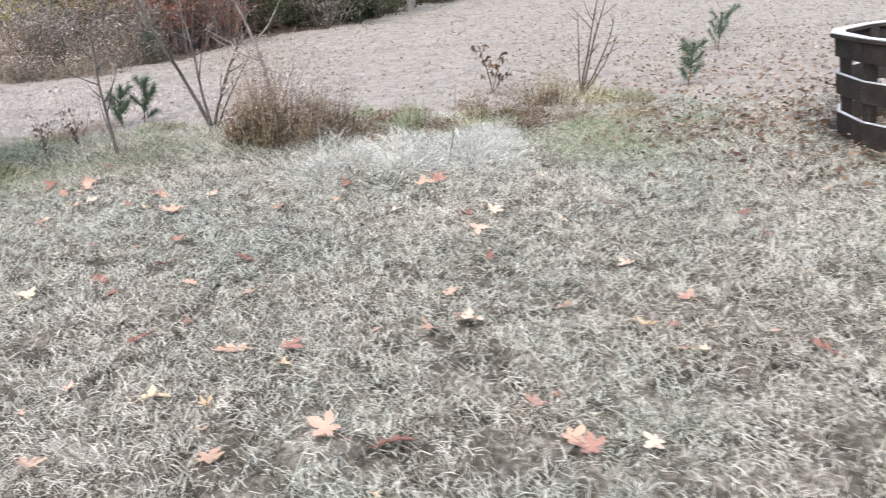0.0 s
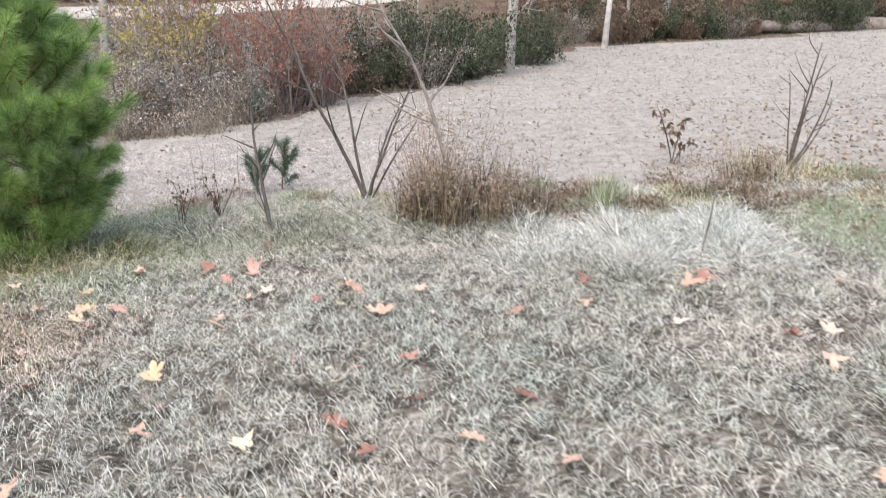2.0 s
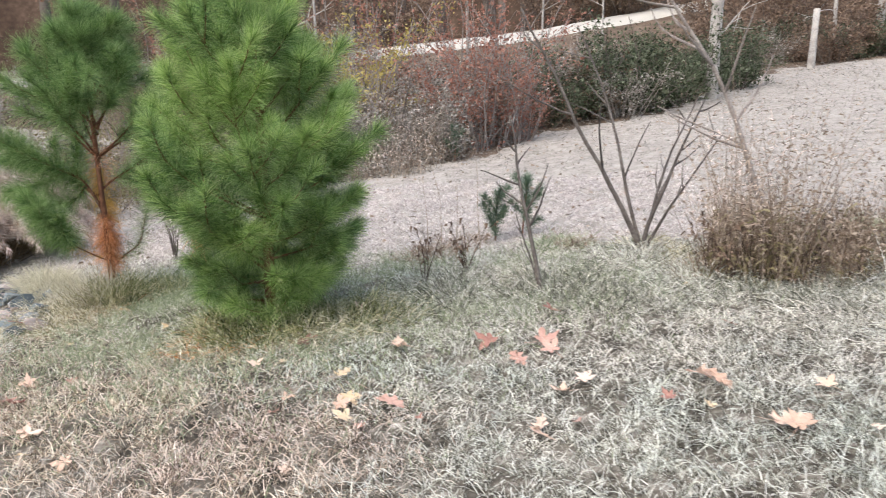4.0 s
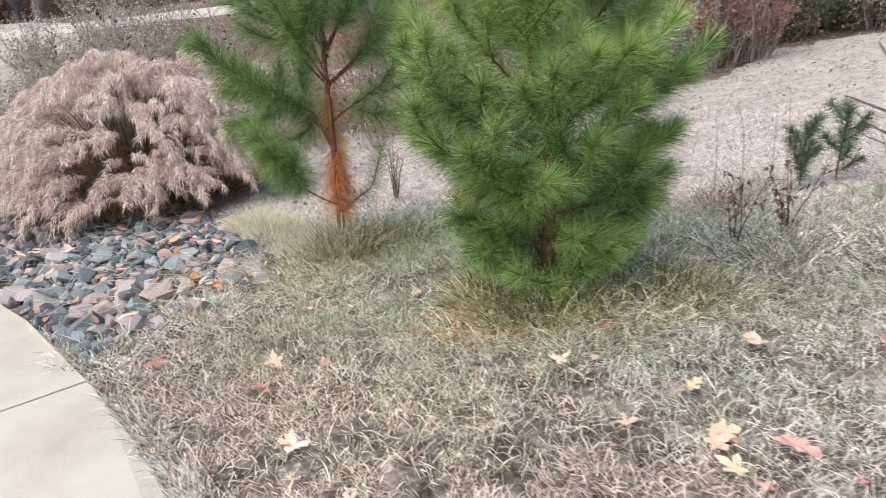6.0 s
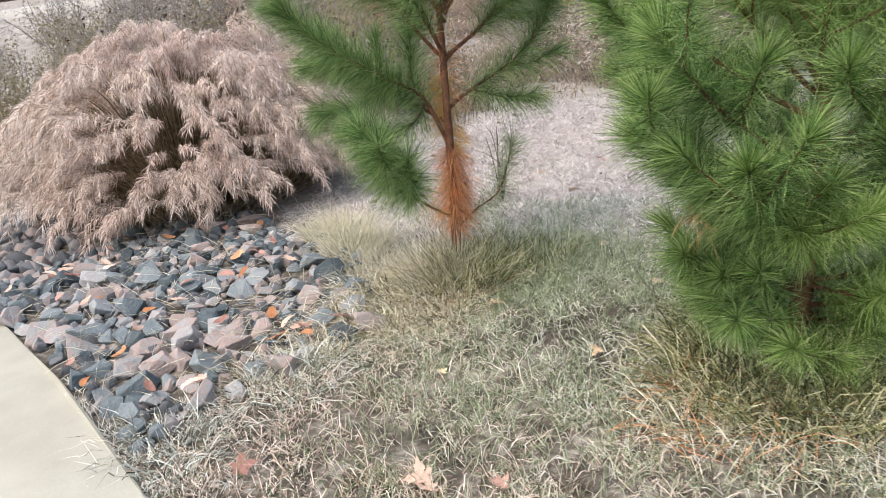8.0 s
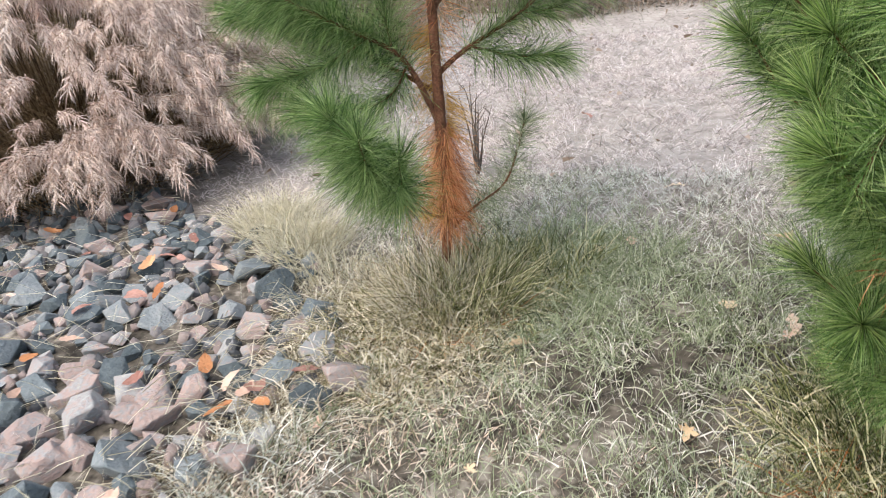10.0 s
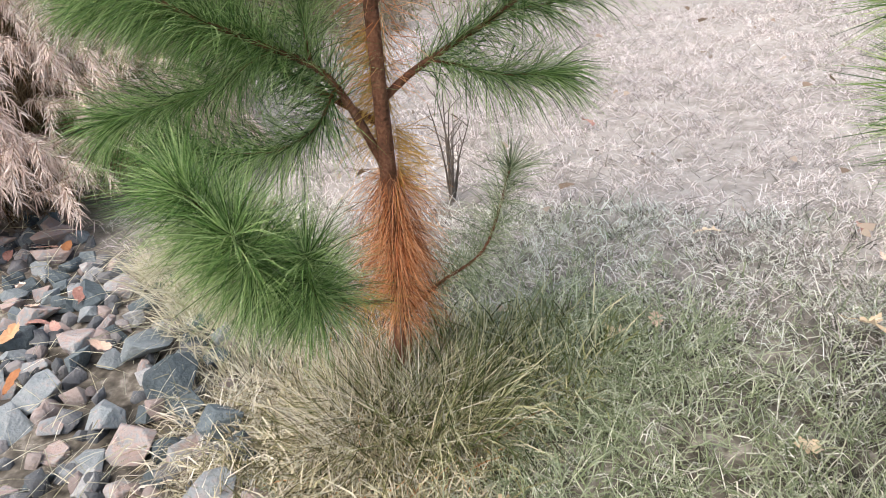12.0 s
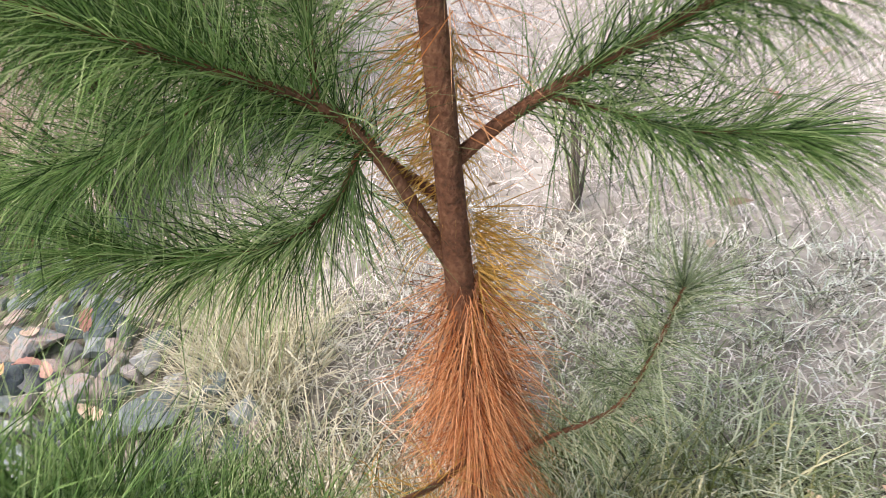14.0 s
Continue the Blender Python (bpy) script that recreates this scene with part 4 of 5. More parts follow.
def weed_clump(x, y, h, r, n, label, mats):
    """Dry stalks rooted in a few uneven groups, with seed heads at their tops and small leaves below."""
    t = empty("weed_clump", x, y, gz(x, y))
    tagged(t, label, "weed clump")
    heart = RNG.normal(0, r * 0.55, (5, 2))
    tall = RNG.uniform(0.45, 1.15, 5)
    for name, mat, cnt, ln, w, hh in mats:
        g = RNG.integers(0, 5, cnt)
        off = heart[g] + RNG.normal(0, r * 0.28, (cnt, 2))
        px, py = off[:, 0], off[:, 1]
        k = tall[g] * RNG.uniform(0.35, 1.1, cnt)
        base = G(x + px, y + py) - gz(x, y)
        lean = RNG.normal(0, 0.22, (cnt, 2)) + off * 0.35
        if name == "stalk_mass":
            P, D = np.stack([px, py, base - 0.02], -1), np.stack([lean[:, 0], lean[:, 1], np.ones(cnt)], -1)
            V, F = strips(P, D, h * k, w, 0.25)
        else:
            z = hh * k * (RNG.uniform(0.75, 1.0, cnt) if name == "seed_head_mass" else RNG.uniform(0, 1, cnt))
            P = np.stack([px + lean[:, 0] * z, py + lean[:, 1] * z, base + z], -1)
            V, F = strips(P, RNG.normal(size=(cnt, 3)) + np.array([0, 0, 0.5]), ln * RNG.uniform(0.4, 1.2, cnt), w, 0.9)
        put_mesh(name, fast_mesh(name, V, F), mat, t)["kind"] = "stuff"


weed_clump(-2.0, 8.2, 1.3, 0.3, 0, "dense clump of brown dried weeds with pale seed heads", [("stalk_mass", M["weed"], 210, 0.35, 0.006, 0.55), ("seed_head_mass", M["weed"], 900, 0.07, 0.009, 0.95), ("base_foliage", M["shrub_olive"], 1300, 0.1, 0.014, 0.4)])
weed_clump(-2.05, 8.4, 1.15, 0.26, 0, "tall clump of tan dried weeds with feathery seed heads", [("stalk_mass", M["weed"], 200, 0.35, 0.005, 0.55), ("seed_head_mass", M["plume"], 900, 0.075, 0.007, 1.0), ("base_foliage", M["shrub_brown"], 700, 0.09, 0.012, 0.5)])
for wx, wy, wh, wr in [(-1.8, 7.9, 0.62, 0.22), (-1.5, 7.85, 0.45, 0.24), (-1.35, 8.25, 0.7, 0.2), (-2.1, 8.05, 0.6, 0.2), (-1.65, 8.2, 0.8, 0.2), (1.05, 9.2, 0.4, 0.22), (0.55, 8.6, 0.25, 0.2)]:
    weed_clump(wx, wy, wh, wr, 0, "dark brown twiggy dried weeds with withered leaves", [("stalk_mass", M["weed_dark"], 130, 0.3, 0.0045, 0.4), ("stalk_mass", M["weed"], 120, 0.3, 0.004, 0.4), ("seed_head_mass", M["weed"], 260, 0.05, 0.009, wh * 1.3), ("base_foliage", M["weed"], 240, 0.06, 0.011, wh * 0.9), ("base_foliage", M["shrub_olive"], 260, 0.10, 0.009, wh * 0.5)])
weed_clump(-1.35, 8.0, 0.5, 0.24, 0, "low clump of brown dried weeds", [("stalk_mass", M["weed"], 260, 0.25, 0.005, 0.3), ("seed_head_mass", M["weed"], 300, 0.05, 0.012, 0.5), ("base_foliage", M["shrub_brown"], 300, 0.07, 0.012, 0.3)])
weed_clump(1.15, 9.45, 0.4, 0.4, 0, "low brown weeds at the foot of the sapling", [("stalk_mass", M["tuft"], 500, 0.2, 0.006, 0.15), ("base_foliage", M["shrub_brown"], 260, 0.07, 0.012, 0.25)])
weed_clump(0.5, 10.1, 0.3, 0.35, 0, "low brown weeds at the foot of the sapling", [("base_foliage", M["weed"], 250, 0.09, 0.010, 0.15)])


for k in range(58):
    x, y = PY.uniform(-20, -8.2), PY.uniform(9.2, 17.0)
    if (x + 10.25) ** 2 / 3.6 + (y - 9.0) ** 2 / 2.6 < 1.2:
        continue
    h = PY.uniform(0.45, 0.95)
    weed_clump(x, y, h, PY.uniform(0.4, 0.7), 0, "tall olive-brown frosted dry weeds", [("stalk_mass", M["weed"], 260, h * 0.7, 0.006, h * 0.7), ("seed_head_mass", M["plume"], 220, 0.08, 0.007, h * 1.3), ("base_foliage", M["shrub_olive"], 520, 0.1, 0.014, h * 0.75)])
for k in range(46):
    x = PY.uniform(-12.5, -6.2)
    y = float(bank(x)) + PY.uniform(-0.2, 2.2)
    h = PY.uniform(0.55, 1.05)
    weed_clump(x, y, h, PY.uniform(0.35, 0.6), 0, "grey-brown dead weeds with whitened seed heads", [("stalk_mass", M["weed"], 240, h * 0.7, 0.007, h * 0.7), ("seed_head_mass", M["plume"], 260, 0.07, 0.010, h * 1.1), ("base_foliage", M["shrub_grey"], 620, 0.09, 0.016, h * 0.8)])
for k in range(34):
    x, y = PY.uniform(-16.5, -11.6), PY.uniform(9.6, 13.5)
    h = PY.uniform(0.6, 1.0)
    weed_clump(x, y, h, PY.uniform(0.4, 0.6), 0, "tall olive-brown frosted dry weeds", [("stalk_mass", M["weed"], 240, h * 0.7, 0.007, h * 0.7), ("base_foliage", M["shrub_olive"], 900, 0.10, 0.016, h * 0.9)])
for k in range(22):
    x, y = PY.uniform(-13.5, -9.5), PY.uniform(10.2, 11.6)
    sapling("seed_stalk", "tall dry stalk with black seed heads", "weed", x, y, [((PY.uniform(-0.15, 0.15), 0, 1), PY.uniform(1.6, 2.2), 0.003, 3, 0)], M["weed"], 3, M["weed_dark"], 0.06)


for k in range(40):
    x, y = PY.uniform(-4.6, 2.6), PY.uniform(7.9, 9.3)
    pick_mat = PY.choice([M["tuft"], M["blade"], M["blade_green"], M["weed"], M["weed"]])
    tuft(x, y, PY.randrange(160, 420), PY.uniform(0.12, 0.3), PY.uniform(0.12, 0.24), pick_mat, "low ragged weeds and long grass between the lawns", lean=0.7, width=0.006)
for k in range(9):
    x, y = PY.uniform(-1.6, 2.2), PY.uniform(7.9, 9.8)
    weed_clump(x, y, 0.3, 0.2, 0, "low dark dry weeds in the lawn", [("stalk_mass", M["weed"], 70, 0.2, 0.005, 0.2), ("base_foliage", M["shrub_brown"], 260, 0.06, 0.012, 0.2)])
for k in range(30):
    x, y = PY.uniform(-1.35, 0.5), PY.uniform(6.75, 7.75)
    tuft(x, y, 520, PY.uniform(0.2, 0.35), PY.uniform(0.2, 0.34), M["mound"], "whitened flattened long grass on the mound", lean=0.9, width=0.0055, droop=1.3)
# darker tufts paint the shaded band of grass by the saplings
for k in range(34):
    x, y = PY.uniform(-4.5, -0.9), PY.uniform(7.3, 8.5)
    tuft(x, y, 420, PY.uniform(0.18, 0.34), PY.uniform(0.14, 0.24), M["tuft_shaded"], "flattened grey-green long grass at the foot of the saplings, shade put into its colour", lean=0.8, width=0.005, droop=1.3)
# the shadow side of the mound, painted with the same dark tufts
for x, y in [(-1.0, 6.7), (-0.75, 6.55), (-0.5, 6.45), (-1.25, 6.8), (0.35, 8.1), (0.7, 8.0), (1.3, 8.3)]:
    tuft(x, y, 420, 0.22, 0.16, M["tuft_shaded"], "grey-green grass at the foot of the mound, darkened for its shadow side", lean=0.8, width=0.005, droop=1.3)
# brown flakes of leaf over the far lawn
fx = np.r_[RNG.uniform(-9, 14, 2600), RNG.uniform(1.0, 9.0, 2600)]
fy = np.r_[8.8 + 19 * RNG.uniform(size=2600) ** 1.2, RNG.uniform(7.2, 15, 2600)]
ok = fy < bank(fx)
fx, fy = fx[ok], fy[ok]
k = len(fx)
V, F = strips(np.stack([fx, fy, G(fx, fy) + 0.05], -1), RNG.normal(size=(k, 3)) * np.array([1, 1, 0.3]), RNG.uniform(0.02, 0.075, k), 0.028, 0.3)
tagged(put_mesh("leaf_litter", fast_mesh("leaf_litter", V, F), M["weed"]), "small dry brown leaves scattered over the lawn", "leaves", kind="stuff")


for count, x0, x1, y0, y1, mat, text in [(2200, 1.4, 5.0, 5.6, 9.6, "shrub_brown", "brown leaf litter lying round the board enclosure"), (2200, 0.8, 8.0, 7.0, 13.0, "weed", "brown leaf crumbs over the rising lawn")]:
    fx, fy = RNG.uniform(x0, x1, count), RNG.uniform(y0, y1, count)
    ok = np.exp(-((fx - (x0 + x1) / 2 - 0.3) ** 2 / ((x1 - x0) / 2.6) ** 2 + (fy - (y0 + y1) / 2) ** 2 / ((y1 - y0) / 2.6) ** 2)) > RNG.uniform(size=count)
    fx, fy = fx[ok], fy[ok]
    k = len(fx)
    V, F = strips(np.stack([fx, fy, G(fx, fy) + RNG.uniform(0.03, 0.07, k)], -1), RNG.normal(size=(k, 3)) * np.array([1, 1, 0.3]), RNG.uniform(0.03, 0.09, k), 0.035, 0.4)
    tagged(put_mesh("leaf_litter", fast_mesh("leaf_litter", V, F), M[mat]), text, "leaves", kind="stuff")


def seedling(x, y, h, label, cat="pine seedling", spread=0.16):
    t = empty("pine_seedling", x, y, gz(x, y))
    tagged(t, label, cat)
    pts = bend((0, 0, -0.02), (0, 0, 1), h, 8, 0, 0.03)
    V, F = tube(pts, np.linspace(0.008, 0.004, 8), 6)
    st = put_mesh("stem", fast_mesh("stem", V, F), M["bark_pine"], t, smooth=True)
    pieces = [needles_on(pts, 0.35, 1.0, 500, 0.1, 0.8, 0.3, width=0.003)]
    for k in range(8):
        a = RNG.uniform(0, 6.28)
        q = pts[int(1.5 + k * 0.75)]
        b = bend(q, (np.cos(a), np.sin(a), 0.7), spread, 5, 0.4, 0.05)
        pieces.append(needles_on(b, 0.1, 1.0, 260, 0.09, 0.8, 0.3, width=0.003))
    V, F = merge(pieces)
    put_mesh("needles", fast_mesh("needles", V, F), M["seedling"], st)


seedling(-3.73, 9.43, 0.5, "small bluish-green pine seedling among dry grass")
seedling(-3.95, 9.3, 0.42, "small bluish-green pine seedling among dry grass")
seedling(4.15, 13.0, 0.55, "small dark green pine seedling on the lawn", spread=0.3)
seedling(2.87, 10.0, 0.5, "small dark green pine seedling on the lawn")
seedling(-5.9, 15.2, 0.5, "small dark green pine seedling on the lawn", spread=0.25)


# ---------------------------------------------------------------- shrubs, trees, woods
def shrub_mesh(name, label, cat, w, h, mat, twig, leaves, lw, ltop=0.0):
    """A thicket: bare twigs and small leaves with an uneven outline."""
    t = empty(name, 0, 0, 0)
    tagged(t, label, cat)
    tw, P = [], []
    for k in range(22):
        az, f = RNG.uniform(0, 6.283), np.sqrt(RNG.uniform())
        b = np.array([w * 0.22 * f * np.cos(az), w * 0.22 * f * np.sin(az), -0.15])
        ln = h * RNG.uniform(0.45, 1.45)
        pts = bend(b, (0.6 * f * w / h * np.cos(az), 0.6 * f * w / h * np.sin(az), 1), ln, 8, 0.1, 0.1)
        tw.append(tube(pts, np.linspace(0.018, 0.005, 8), 4))
        for j in range(3):
            q, d = along(pts, np.array([RNG.uniform(0.3, 0.9)]))
            bp = bend(q[0], d[0] + 0.9 * RNG.normal(size=3), ln * 0.35, 5, 0.1, 0.15)
            tw.append(tube(bp, np.linspace(0.008, 0.003, 5), 3))
            P.append(along(bp, RNG.uniform(0.1, 1, leaves // 88))[0])
        P.append(along(pts, RNG.uniform(0.12, 1, leaves // 88))[0])
    V, F = merge(tw)
    put_mesh("branchwork", fast_mesh("branchwork", V, F), twig, t)
    P = np.concatenate(P)
    P = P + RNG.normal(0, 0.05 * w, P.shape) * np.array([1, 1, 0.8])
    P[:, 2] = np.abs(P[:, 2])
    k = len(P)
    V, F = flakes(P, lw * RNG.uniform(0.4, 1.2, k))
    put_mesh("foliage", fast_mesh("foliage", V, F), mat, t)
    return t


def set_out(proto, spots, group, first=True):
    for n, (x, y, sc, turn) in enumerate(spots):
        m = pose(x, y, gz(x, y), 0, 0, turn)
        if n == 0:
            proto.matrix_basis = m @ Matrix.Diagonal((sc, sc, sc, 1))
            proto["group"] = group
        else:
            o = copy_thing(proto, m)
            o.scale = (sc, sc, sc)


def spots(n, x0, x1, y0, y1, s0=0.8, s1=1.25, line=None):
    out = []
    for _ in range(n):
        x, y = PY.uniform(x0, x1), PY.uniform(y0, y1)
        if line:
            y = y + float(line(x))
        out.append((x, y, PY.uniform(s0, s1), PY.uniform(0, 360)))
    return out


grey = shrub_mesh("shrub", "grey leafless brush at the edge of the lawn", "shrub", 1.5, 1.15, M["shrub_grey"], M["bark_grey"], 3600, 0.065)
set_out(grey, spots(28, -10, -3.2, 0.8, 6.5, 0.6, 1.4, bank) + spots(8, 0, 15, 0.8, 4, 0.6, 1.1, bank), "brush along the lawn")
brown = shrub_mesh("shrub", "brown leafless brush at the edge of the lawn", "shrub", 1.6, 1.0, M["shrub_brown"], M["bark_dark"], 3600, 0.065)
set_out(brown, spots(16, -10.5, -3.0, 0.4, 6.5, 0.6, 1.6, bank) + spots(18, 1, 16, 0.5, 4, 0.6, 1.3, bank), "brush along the lawn")
evergreen = shrub_mesh("shrub", "dark evergreen shrub at the edge of the lawn", "shrub", 2.0, 1.45, M["shrub_green"], M["bark_dark"], 7000, 0.085)
set_out(evergreen, [(-3.2, 20.8, 1.15, 0), (-2.2, 22.0, 1.1, 60), (-4.4, 20.6, 1.1, 130), (-1.0, 24.4, 1.0, 200), (-5.2, 19.6, 0.8, 10)] + spots(8, 0.5, 15, 1.0, 4.5, 0.55, 1.2, bank), "evergreen shrubs")
russet = shrub_mesh("shrub", "tall russet-leaved shrub in the brush", "shrub", 1.3, 2.6, M["shrub_red"], M["bark_grey"], 3600, 0.08)
set_out(russet, [(-5.7, 16.6, 1.1, 0), (-6.4, 17.3, 1.0, 80), (-9.5, 20.5, 1.3, 160), (-14, 19, 1.3, 20), (-5.2, 17.2, 0.8, 200)], "russet shrubs")
yellow = shrub_mesh("shrub", "thin yellow-leaved shrub in the brush", "shrub", 1.2, 1.9, M["shrub_yellow"], M["bark_grey"], 3200, 0.08)
set_out(yellow, [(-8.3, 17.0, 1.15, 0), (-8.9, 17.8, 1.0, 100)], "yellow shrub")
olive = shrub_mesh("shrub", "tall olive-brown brush behind the plume grass", "shrub", 1.9, 1.45, M["shrub_olive"], M["bark_grey"], 4400, 0.06)
set_out(olive, [(PY.uniform(-23, -13), PY.uniform(0, 6) + 9.6 + 0.28 * k / 2, PY.uniform(0.75, 1.1), PY.uniform(0, 360)) for k in range(22)] + spots(8, -13.5, -10, 11.6, 14, 0.6, 0.85), "olive brush")
whitened = shrub_mesh("shrub", "grey brush with frost-whitened tops", "shrub", 1.5, 1.2, M["shrub_pale"], M["bark_grey"], 3600, 0.05)
set_out(whitened, spots(16, -13, -5.6, 0.0, 3.0, 0.6, 1.0, bank) + spots(30, -32, -13, -6.5, -2.0, 0.9, 1.5, road_line), "whitened brush")
scrub = shrub_mesh("shrub", "dense brown scrub on the bank below the woods", "shrub", 2.2, 1.3, M["shrub_brown"], M["bark_dark"], 5200, 0.11)
set_out(scrub, spots(46, -1.5, 20, 1.5, 9.5, 0.7, 1.3, bank) + spots(8, -11, -2.5, 5.0, 9.0, 0.7, 1.0, bank), "scrub on the bank")
thicket = shrub_mesh("shrub", "dull green thicket at the edge of the woods", "shrub", 2.2, 1.2, M["shrub_green"], M["bark_dark"], 5200, 0.10)
set_out(thicket, spots(16, 1.5, 18, 0.6, 5.0, 0.6, 1.1, bank) + spots(6, -5, -1.2, 1.5, 5, 0.7, 1.0, bank), "thickets on the bank")
under = shrub_mesh("shrub", "brown undergrowth in the woods", "shrub", 3.2, 2.4, M["shrub_brown"], M["bark_dark"], 3600, 0.15)
set_out(under, spots(36, -46, 24, 3.5, 10, 0.8, 1.5, road_line) + spots(34, -1.0, 24, -9, -2.2, 0.7, 1.1, road_line) + spots(20, -6, 24, 2.0, 4.5, 0.9, 1.3, road_line), "woodland undergrowth")


def tree(name, label, h, r, mat, limbs, crown=None):
    t = empty(name, 0, 0, 0)
    tagged(t, label, "tree")
    pts = bend((0, 0, -0.3), (0, 0, 1), h, 12, 0, 0.012)
    V, F = tube(pts, np.linspace(r, r * 0.35, 12), 10, 0.05)
    put_mesh("trunk", fast_mesh("trunk", V, F), mat, t, smooth=True)
    for k in range(limbs):
        q, w = along(pts, np.array([RNG.uniform(0.18, 0.97)]))
        a = RNG.uniform(0, 6.283)
        b = bend(q[0], (np.cos(a), np.sin(a), RNG.uniform(0.2, 1.0)), h * RNG.uniform(0.12, 0.26), 8, 0.3, 0.12)
        ps = [tube(b, np.linspace(r * 0.25, r * 0.05, 8), 5)]
        for j in range(4):
            q2, w2 = along(b, np.array([RNG.uniform(0.3, 1)]))
            c = bend(q2[0], w2[0] + 0.8 * RNG.normal(size=3), h * 0.07, 5, 0.2, 0.12)
            ps.append(tube(c, np.linspace(r * 0.09, r * 0.03, 5), 4))
        V, F = merge(ps)
        put_mesh("limb", fast_mesh("limb", V, F), mat, t, smooth=True)
    return t


pale = tree("tree", "pale grey-barked bare tree at the edge of the lawn", 9, 0.16, M["bark_white"], 9)
set_out(pale, [(-1.44, 22.36, 1.0, 0), (4.2, 31.5, 0.9, 70), (-13.5, 24, 1.0, 150)], "pale trees")
slim = tree("tree", "slim pale bare tree in the brush", 7, 0.06, M["bark_white"], 9)
set_out(slim, [(-7.3, 22, 0.8, 0), (-5.6, 23, 0.7, 40), (-4.3, 25, 0.7, 200), (2.8, 31, 1.2, 20), (-11.5, 22, 0.8, 300), (-14.5, 20, 0.8, 120)], "slim trees")
dark = tree("tree", "tall dark bare woodland tree", 14, 0.2, M["bark_dark"], 12)
set_out(dark, spots(70, -46, 26, 4, 18, 0.8, 1.3, road_line), "woodland trees")
# plain wooded distance
s = np.linspace(0, np.pi, 60)
bx, by = 130 * np.cos(s) - 8, 85 * np.sin(s) + 20
bv = np.concatenate([np.stack([bx, by, 0 * s + z], -1) for z in (-8, 22)])
bf = [(i, i + 1, 61 + i, 60 + i) for i in range(59)]
bk = put_mesh("backdrop", fast_mesh("backdrop", bv, bf), M["woods"])
tagged(bk, "brown leafless woods in the distance", "woods", kind="structure")


def log(x, y, ln, r, turn, lift=0.0):
    pts = bend((-ln / 2, 0, 0), (1, 0, 0), ln, 8, 0, 0.02)
    V, F = tube(pts, np.full(8, r), 10, 0.05)
    ob = put_mesh("log", fast_mesh("log", V, F), M["bark_grey"], smooth=True)
    ob.matrix_world = pose(x, y, gz(x, y) + r * 0.85 + lift, 0, 0, turn)
    tagged(ob, "cut grey log lying at the edge of the woods", "log", "felled logs")


for a in [(9.4, 31.2, 4.0, 0.2, 6, 0), (9.7, 31.9, 3.6, 0.22, 4, 0.25), (11.5, 31.4, 2.5, 0.25, -12, 0)]:
    log(*a)
stub = put_mesh("tree_stump", fast_mesh("stub", *tube([(0, 0, -0.1), (0.02, 0, 0.8), (0.05, 0.03, 1.75)], [0.12, 0.1, 0.09], 9, 0.04)), M["bark_white"], smooth=True)
stub.location = (1.75, 28.6, gz(1.75, 28.6))
tagged(stub, "broken pale tree stump standing at the lawn's edge", "tree stump")


# ---------------------------------------------------------------- board enclosure
def board_bin(x, y, r_low, r_top, height, sides=14):
    """A tub of dark rails on posts, wider at its top, with open gaps between the rails."""
    t = empty("board_bin", x, y, gz(x, y))
    tagged(t, "dark-stained low board enclosure with frosted top edge", "garden bin")

    def at(k, z, inset):
        a = 2 * math.pi * k / sides + 2.9
        r = r_low + (r_top - r_low) * z / height - inset
        px, py = r * math.cos(a), r * math.sin(a)
        return px, py, z + gz(x + px, y + py) - gz(x, y)

    def rail(name, k, z0, z1, in0, in1, mat, label=""):
        bm = bmesh.new()
        vs = [bm.verts.new(at(kk, z, inset)) for kk in (k + 0.004, k + 0.996) for z in (z0, z1) for inset in (in0, in1)]
        for q in ((0, 1, 3, 2), (4, 6, 7, 5), (0, 4, 5, 1), (2, 3, 7, 6), (0, 2, 6, 4), (1, 5, 7, 3)):
            bm.faces.new([vs[i] for i in q])
        bmesh.ops.recalc_face_normals(bm, faces=bm.faces[:])
        bmesh.ops.bevel(bm, geom=bm.edges[:], offset=0.003, segments=1, affect="EDGES")
        part(name, bm, mat, t, label)

    frost_text = "thin white frost on the board"
    for k in range(sides):
        for z0, hh in [(-0.06, 0.26), (0.36, 0.17), (height - 0.16, 0.155)]:
            rail("board", k, z0, z0 + hh, 0.0, 0.036, M["fence"])
            if z0 + hh < height - 0.05:
                rail("frosted_edge", k, z0 + hh + 0.001, z0 + hh + 0.011, 0.002, 0.034, M["frost"], frost_text)
        rail("cap", k, height, height + 0.03, -0.035, 0.085, M["fence"])
        rail("frosted_edge", k, height + 0.031, height + 0.042, -0.03, 0.08, M["frost"], frost_text)
        bm = bmesh.new()
        vs = [bm.verts.new(at(k + dk, z, inset)) for dk in (-0.09, 0.09) for z in (-0.05, height - 0.002) for inset in (0.04, 0.115)]
        for q in ((0, 1, 3, 2), (4, 6, 7, 5), (0, 4, 5, 1), (2, 3, 7, 6), (0, 2, 6, 4), (1, 5, 7, 3)):
            bm.faces.new([vs[i] for i in q])
        bmesh.ops.recalc_face_normals(bm, faces=bm.faces[:])
        part("post", bm, M["fence"], t)


board_bin(4.35, 6.95, 0.97, 1.14, 0.84)

